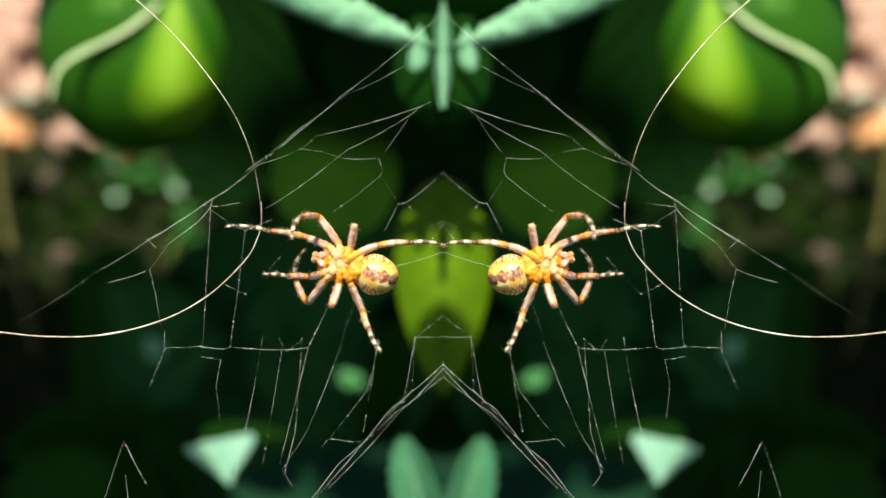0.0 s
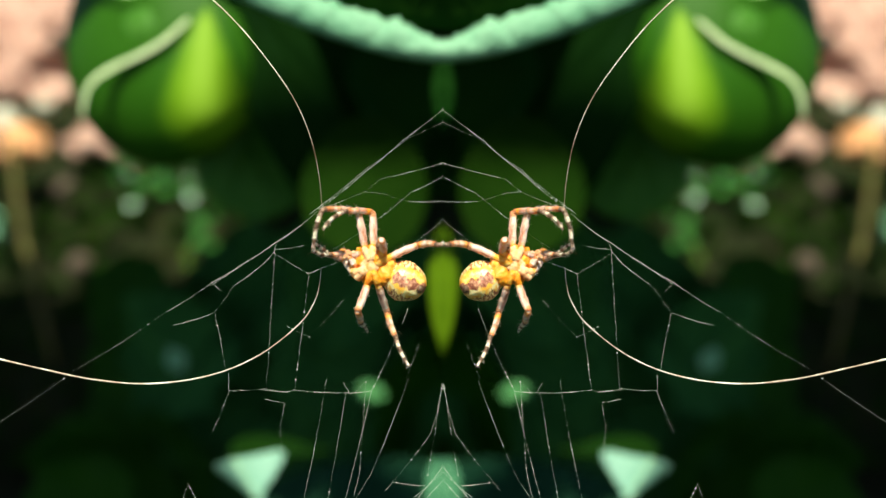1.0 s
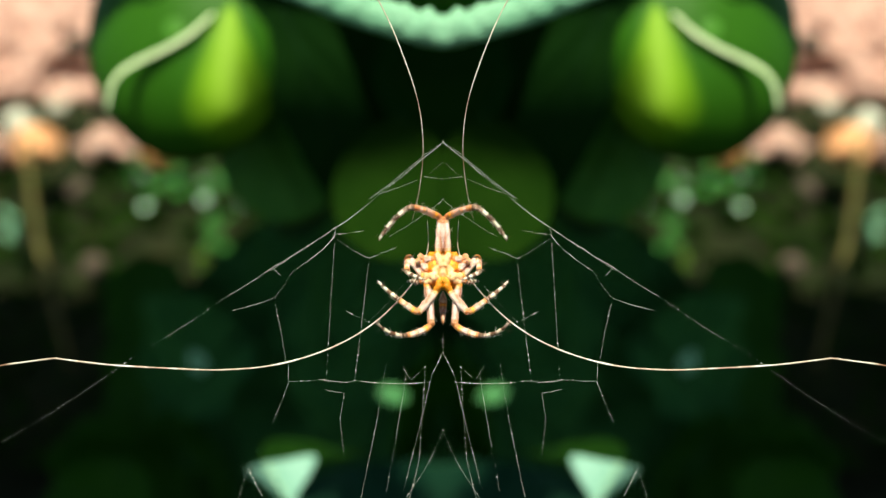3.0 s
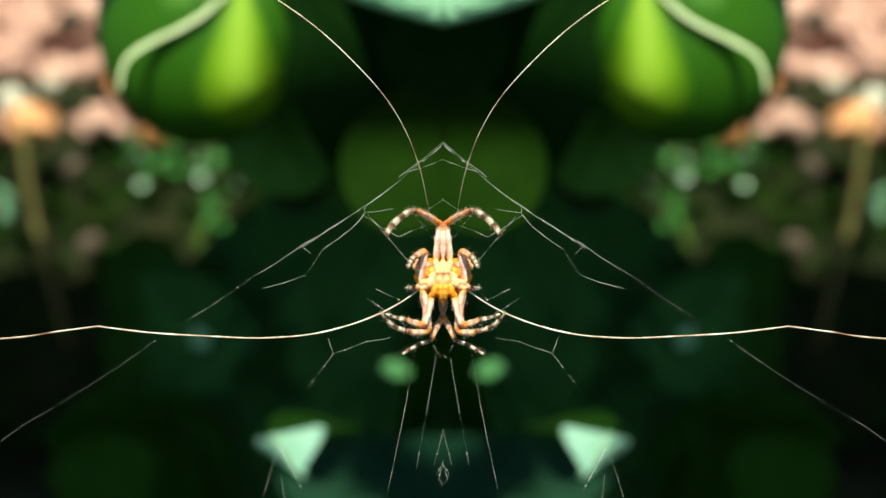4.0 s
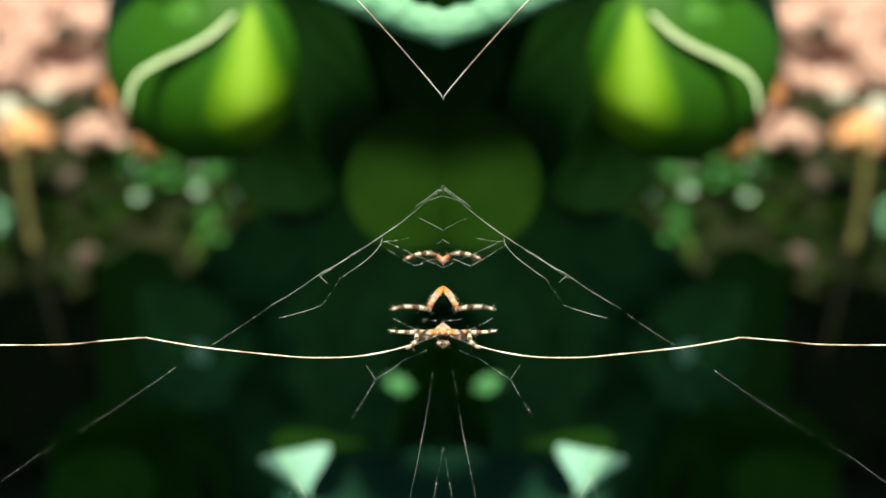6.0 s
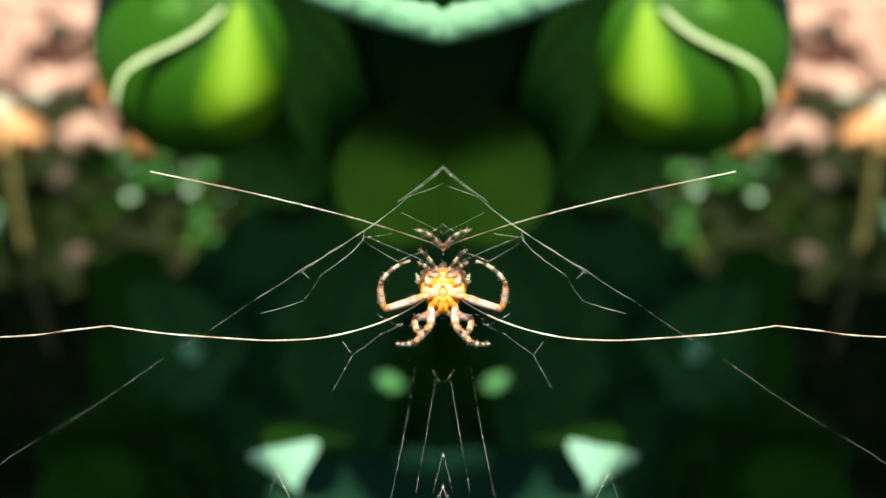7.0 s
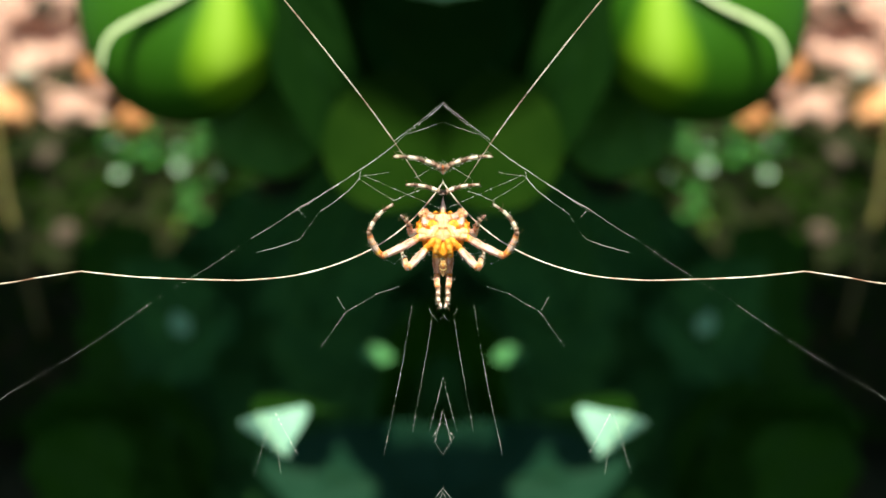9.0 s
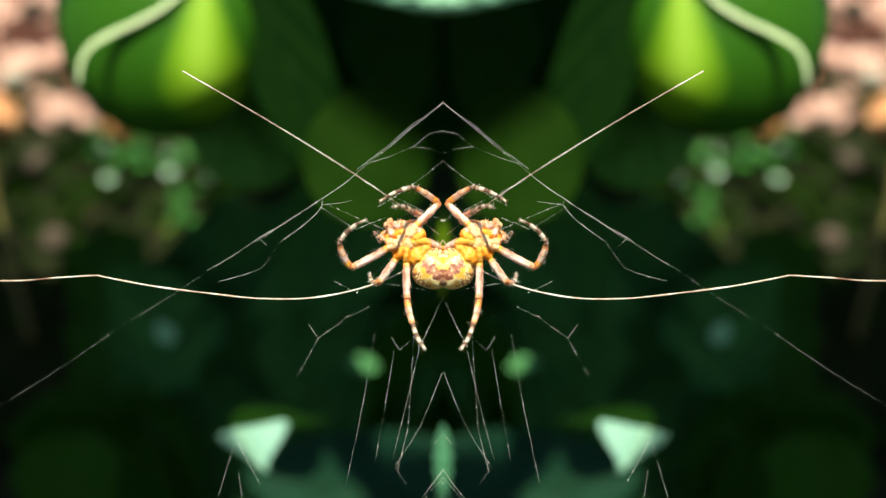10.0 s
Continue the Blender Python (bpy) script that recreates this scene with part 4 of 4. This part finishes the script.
# ---- the spider, belly towards the lens ----
BODY = (
    (0, 606, 468, -16), (0.5, 621, 480, -11), (1, 660, 471, -24), (1.5, 706, 505, -27), (2, 691, 552, -14), (2.5, 716, 504, -16), (3, 784, 482, -30), (3.2, 782, 464, -32),
    (4.3, 775, 512, -36), (4.5, 752, 527, -40), (5, 765, 570, -48), (5.5, 885, 560, -45), (5.7, 875, 555, -46), (6.8, 755, 528, -50), (7, 784, 517, -50), (7.5, 850, 455, -50),
    (7.8, 765, 432, -50), (8, 784, 425, -50), (8.2, 780, 388, -50), (8.5, 840, 375, -50), (8.8, 800, 400, -50), (9, 778, 416, -54), (9.5, 744, 408, -62), (10, 722, 430, -46))


def knobbly(bm, size=0.00007, fine=2600.0):
    """Roughens a joint with small warts and dents."""
    bm.normal_update()
    for v in bm.verts:
        v.co += v.normal * size * (noise.noise(v.co * fine) + 0.5 * noise.noise(v.co * fine * 2.3))
    return bm


def leg_bar(length, r0, r1, curl, bands, rnd):
    """One joint of a leg along x, slightly bowed, ringed with colour and set with bristles."""
    n = 24
    path, radii, p, turn = [], [], Vector((0, 0, 0)), -radians(curl) / 2
    for k in range(n + 1):
        u = k / n
        path.append(p.copy())
        swell = 1 + 0.1 * math.sin(u * math.pi) + 0.04 * math.sin(u * 19 + r0 * 1e5)
        radii.append((r0 + (r1 - r0) * u) * swell * (0.72 if k in (0, n) else 0.92 if k in (1, n - 1) else 1))
        turn += radians(curl) / n
        p += Vector((math.cos(turn), 0, math.sin(turn))) * length / n
    bm = tube(bmesh.new(), path, radii, 14, [bands[min(int(k / n * len(bands)), len(bands) - 1)] for k in range(n)])
    knobbly(bm, 0.00005)
    for k in range(int(length / 0.00010)):
        j = rnd.randrange(1, n)
        a = rnd.uniform(0, 6.28)
        long = rnd.random() < 0.14
        out = Vector((rnd.uniform(0.3, 1.0), math.cos(a), math.sin(a)))
        base = path[j] + Vector((0, math.cos(a), math.sin(a))) * radii[j] * 0.9
        tube(bm, [base, base + out.normalized() * (rnd.uniform(0.0004, 0.0007) if long else rnd.uniform(0.0002, 0.0004))], [0.00002 if long else 0.000012, 0.000004], 4, [2 if long else 5])
    return bm


def jointed(hip, lengths, table, deep):
    """The poses of a leg's three joints on the body, from where knee, ankle and tip are seen beside the body's middle; a joint seen short leans in depth."""
    out = ([], [], [])
    for t in STEPS:
        seen, turn = blend(table, t), blend(BODY, t)[2]
        to_body = Matrix.Rotation(radians(turn), 3, "Y")
        base = Vector((0.00175 * math.cos(radians(hip)), -0.0009, 0.00175 * math.sin(radians(hip))))
        for k in range(3):
            way = to_body @ Vector((seen[2 * k] * UNIT, 0, seen[2 * k + 1] * UNIT)) - base
            way.y = 0
            size = lengths[k] * UNIT
            share = min(1.0, max(0.36, way.length / size))
            d = way.normalized() * share + Vector((0, deep[k], 0)) * math.sqrt(1 - share * share)
            d.normalize()
            y = (Vector((0, 1, 0)) - d * d.y).normalized()
            m = Matrix((d, y, d.cross(y))).transposed().to_4x4()
            m.translation = base
            out[k].append((t, m))
            base = base + d * size
    return out


LEG_PARTS = []


def spider_leg(body, hip, bend, lengths, table, rnd):
    """A leg: its base on the body, thigh, shin and foot, with the rows that move them."""
    at = Vector((math.cos(radians(hip)), 0, math.sin(radians(hip))))
    line = smooth_path([at * 0.0002 + Vector((0, -0.0010, 0)), at * 0.0009 + Vector((0, -0.0012, 0)), at * 0.0018 + Vector((0, -0.0009, 0))], 6)
    part("coxa", knobbly(tube(bmesh.new(), line, [0.00038 * (0.62 + 0.20 * math.sin(math.pi * q / 12) + 0.24 * q / 12 + 0.10 * math.sin(q * 2.3 + hip)) for q in range(13)], 14), 0.00012),
         PEACH if abs(hip) > 100 else HONEY, body, "pale peach leg base" if abs(hip) > 100 else "golden orange leg base", cut=True)
    bars = (("femur", 0.00034, 0.00031, 6 * bend, (6, 3, 0, 0, 0, 0, 0, 0, 0, 0, 3, 1), "pinkish cream thigh"),
            ("tibia", 0.00030, 0.00022, 20 * bend, (1, 1, 6, 3, 0, 0, 4, 3, 0, 3, 1, 2, 4), "rust and cream banded shin"),
            ("tarsus", 0.00021, 0.00009, 30 * bend, (2, 4, 5, 5, 2, 2, 4, 5, 5, 2, 2, 4, 5, 2), "thin foot ringed dark and pale"))
    moved = jointed(hip, lengths, table, (-1, 1, 1) if lengths[0] < 55 else (1, -1, -1))
    for k, (name, r0, r1, curl, bands, label) in enumerate(bars):
        ob = part(name, leg_bar(lengths[k] * UNIT * 1.03, r0, r1, curl, bands, rnd), CREAM, body, label, cut=True)
        for m in (RUST, UMBER, TAN, GREY, BONE, HONEY):
            ob.data.materials.append(m)
        LEG_PARTS.append((ob, moved[k]))


def spider():
    rnd = random.Random(8)
    ob = thing("spider", held(0, *BODY[0][1:]), "orange and cream garden spider hanging belly out in its web", "spider",
               rows=lambda: [(t, held(t, *blend(BODY, t))) for t in STEPS])
    front = blob((0.0020, 0.0012, 0.0017), 3, 0.2, 32, 40, 2.2, 0.05)
    bmesh.ops.translate(front, verts=front.verts[:], vec=(-0.0003, 0, 0))
    part("cephalothorax", knobbly(front, 0.00016), AMBER, ob, "glossy amber cephalothorax", cut=True)
    belly = blob((0.0021, 0.0018, 0.0019), 5, 0.06, 48, 64, 1.6, 0.02)
    for v in belly.verts:
        v.co.z *= 1 - 0.12 * v.co.x / 0.0021 * (v.co.x > 0)
    bmesh.ops.translate(belly, verts=belly.verts[:], vec=(0.0033, 0.0002, -0.0001))
    part("abdomen", belly, ABDOMEN, ob, "cream and yellow abdomen with a scalloped brown mark", cut=True)
    waist = blob((0.0011, 0.0011, 0.0014), 17, 0.12, 24, 32, 1.6, 0.05)
    bmesh.ops.translate(waist, verts=waist.verts[:], vec=(0.0013, -0.0003, 0))
    part("pedicel", knobbly(waist, 0.00016), HONEY, ob, "broad golden waist", cut=True)
    spin = blob((0.00034, 0.0004, 0.0004), 6, 0.1)
    bmesh.ops.translate(spin, verts=spin.verts[:], vec=(0.0049, -0.0010, -0.0001))
    part("spinneret", spin, UMBER, ob, "dark brown spinnerets", cut=True)
    plate = blob((0.0009, 0.0004, 0.0007), 9, 0.25)
    bmesh.ops.translate(plate, verts=plate.verts[:], vec=(-0.0002, -0.0011, 0))
    part("sternum", knobbly(plate, 0.00012), PEACH, ob, "peach-coloured breast plate", cut=True)
    for s in (-1, 1):
        jaw = blob((0.0006, 0.0005, 0.00034), 12 + s, 0.2)
        bmesh.ops.translate(jaw, verts=jaw.verts[:], vec=(-0.0016, -0.0005, 0.00036 * s))
        part("chelicera", knobbly(jaw, 0.0001), TAN, ob, "tan-brown jaw", cut=True)
        arm = leg_bar(0.0012, 0.0003, 0.00026, 30 * s, (1, 0, 0, 1), rnd)
        bulb = blob((0.00036, 0.00034, 0.00032), 21 + s, 0.25)
        bmesh.ops.translate(bulb, verts=bulb.verts[:], vec=(0.0014, 0, 0.0001 * s))
        palp = part("palp", arm, CREAM, ob, "cream palp with a round tan end", cut=True)
        part("bulb", knobbly(bulb, 0.00006), TAN, palp, "round tan bulb", cut=True)
        for m in (RUST, UMBER, TAN, GREY, BONE):
            palp.data.materials.append(m)
        palp.matrix_basis = pose(-0.0013, -0.0008, 0.0006 * s, 0, 180 - 30 * s, 0)
    spider_leg(ob, 136, 1, (64, 72, 74), (
        (0, -65, 47, -137, 59, -207, 67), (0.5, -91, 48, -152, 54, -209, 52), (1, -24, 94, -78, 96, -93, 21), (1.5, -3, 78, -64, 71, -65, 5), (2, -17, 78, -63, 85, -84, 34),
        (2.5, -10, 90, -57, 96, -101, 44), (3, -4, 105, -56, 111, -111, 53), (4.5, 2, 101, -41, 120, -77, 87), (5, -8, 80, -48, 107, -85, 83), (5.5, -82, 31, -111, -13, -172, -20),
        (7, 9, 64, 0, 75, -42, 107), (8, 16, 117, -2, 115, -23, 124), (9, 19, 101, 6, 105, -93, 132), (9.5, 41, 100, 27, 104, -89, 135), (10, 29, 40, 14, 50, -12, 57)), rnd)
    spider_leg(ob, 110, 1, (62, 58, 64), (
        (0, -43, 89, -61, 80, -63, 44), (0.5, -2, 78, -50, 87, -44, 35), (1, 0, 94, -44, 94, -72, 63), (1.5, 43, 77, -2, 102, -35, 52), (2, 10, 91, -48, 94, -81, 36),
        (2.5, 6, 98, -57, 98, -104, 47), (3, -7, 112, -56, 115, -113, 55), (4.5, 8, 106, -41, 121, -79, 85), (5, -3, 84, -48, 110, -87, 84), (5.5, -60, 81, -101, 117, -147, 97),
        (7, 9, 39, 2, 45, -39, 75), (9, 26, 72, 6, 72, -61, 87), (9.5, 19, 54, 1, 62, -38, 77), (10, 54, 70, 10, 97, -52, 70)), rnd)
    spider_leg(ob, -120, -1.4, (76, 54, 64), (
        (0, -67, -70, -87, -21, -62, 28), (0.5, 1, -90, -33, -91, -30, -132), (1, -57, 27, -72, 21, -88, 29), (1.5, -41, -73, -72, -52, -105, -17), (2, 8, -85, -34, -91, -78, -93),
        (2.5, -14, -107, -57, -126, -115, -117), (3, -20, -95, -67, -108, -111, -81), (4.5, -17, -91, -51, -81, -93, -45), (5, -14, -107, -64, -122, -113, -117), (5.5, -67, -70, -101, -79, -136, -105),
        (7, -103, -30, -108, 19, -56, 57), (7.5, -112, -41, -118, 9, -72, 56), (8, -99, -24, -106, 27, -61, 72), (8.5, -116, -23, -122, 34, -56, 70), (9, -111, -43, -121, 4, -79, 53),
        (9.5, -107, -33, -121, 17, -82, 62), (10, -99, -44, -116, 0, -67, 40)), rnd)
    spider_leg(ob, -135, 0.3, (56, 46, 46), (
        (0, -62, -23, -98, -21, -132, -16), (0.5, -80, -22, -122, -37, -160, -56), (1, -54, 9, -78, 21, -95, 40), (1.5, -54, 2, -74, 14, -97, 28), (2, -37, 27, -55, 34, -71, 34),
        (2.5, -39, 20, -57, 11, -77, 2), (3, -62, 27, -63, 1, -34, -10), (4.5, -12, 60, -36, 53, -57, 37), (5, -15, 44, -37, 42, -59, 33), (7, -7, 22, -23, 39, -42, 53),
        (9, -41, 4, -54, 15, -63, 29), (9.5, -42, 9, -53, 16, -64, 23), (10, -37, 7, -46, 11, -55, 17)), rnd)
    spider_leg(ob, 76, 0.3, (44, 36, 34), (
        (0, 26, 67, 23, 60, 20, 54), (0.5, 31, 64, 27, 58, 24, 54), (1, 20, 45, 15, 40, 13, 32), (1.5, -30, 37, -54, 35, -62, 5), (2, -37, 10, -47, -2, -55, -12),
        (2.5, -39, -32, -54, -21, -64, -16), (4.5, -41, -16, -50, -19, -59, -17), (5, -40, -33, -48, -30, -55, -25), (7, -36, 5, -43, 17, -48, 30), (8, -40, 28, -34, 19, -33, 8),
        (9.5, -33, 48, -28, 39, -24, 32), (10, -23, 40, -19, 31, -17, 26)), rnd)
    spider_leg(ob, 50, -1, (56, 62, 66), (
        (0, 59, 33, 121, 39, 190, 31), (0.5, 79, 49, 136, 56, 193, 54), (1, 80, 37, 116, 37, 162, 34), (1.5, 68, 15, 114, 31, 160, 31), (2, 73, 43, 129, 44, 186, 4),
        (5, 70, 30, 110, 20, 160, 10), (10, 58, -11, 95, -11, 139, -15)), rnd)
    spider_leg(ob, -79, -0.4, (52, 44, 52), (
        (0, -11, -70, -9, -62, -8, -54), (0.5, -16, -46, -17, -42, -17, -40), (1, -22, -76, -21, -100, -14, -122), (1.5, -46, -46, -54, -44, -56, -52), (2, -41, -19, -59, -19, -77, -22),
        (2.5, -30, -98, -57, -83, -86, -75), (3, -43, -69, -78, -46, -115, -17), (4.5, -21, -86, -50, -81, -90, -82), (5, -28, -95, -66, -73, -118, -57), (5.5, -82, -31, -118, -23, -172, -18),
        (7, -21, -53, -49, -84, -81, -91), (8, -34, -59, -47, -51, -57, -33), (9, -54, -58, -59, -48, -64, -38), (9.5, -56, -59, -62, -55, -65, -49), (10, -52, -73, -59, -71, -67, -69)), rnd)
    spider_leg(ob, -47, 0.8, (66, 54, 56), (
        (0, 35, -85, 51, -113, 74, -142), (0.5, 46, -73, 59, -101, 73, -136), (1, 23, -82, 41, -128, 65, -174), (1.5, 32, -117, 43, -155, 55, -190), (2, 37, -82, 49, -133, 65, -181),
        (2.5, 40, -108, 42, -158, 38, -213), (3, 2, -46, 5, -97, 9, -140), (4.5, 11, -77, -28, -117, -95, -140), (5, -43, -79, -59, -64, -75, -42), (7, -51, -51, -47, -60, -42, -68),
        (9, -4, -70, -2, -97, 3, -123), (9.5, -19, -91, -4, -128, 34, -156), (10, 0, -113, 12, -143, 33, -176)), rnd)


spider()


# ---- the other half ----
def mirrored_mesh(me):
    bm = bmesh.new()
    bm.from_mesh(me)
    bmesh.ops.transform(bm, matrix=FLIP, verts=bm.verts[:])
    bmesh.ops.reverse_faces(bm, faces=bm.faces[:])
    two = bpy.data.meshes.new(me.name)
    bm.to_mesh(two)
    bm.free()
    for m in me.materials:
        two.materials.append(m)
    return two


RIGHT, TWIN, TWIN_MESH = [], {}, {}
for root, rest, rows in LEFT:
    for o in (root, *root.children_recursive):
        c = o.copy()
        if o.data:
            if o.data.name not in TWIN_MESH:
                TWIN_MESH[o.data.name] = mirrored_mesh(o.data)
            c.data = TWIN_MESH[o.data.name]
        scene.collection.objects.link(c)
        c.parent = TWIN.get(o.parent)
        c.matrix_basis = FLIP @ o.matrix_basis @ FLIP
        TWIN[o] = c
        for side, half in ((-1, o), (1, c)):
            if o.name in CUT:
                mod = half.modifiers.new("end_at_middle", "NODES")
                mod.node_group = SEAM[side]
    RIGHT.append(TWIN[root])


def motions():
    for (root, rest, rows), twin in zip(LEFT, RIGHT):
        path = rows() if rows else [(t, drift(t) @ rest) for t in TIMES]
        walk(root, path)
        walk(twin, [(t, FLIP @ m @ FLIP) for t, m in path])
    for ob, path in LEG_PARTS:
        walk(ob, path)
        walk(TWIN[ob], [(t, FLIP @ m @ FLIP) for t, m in path])


motions()
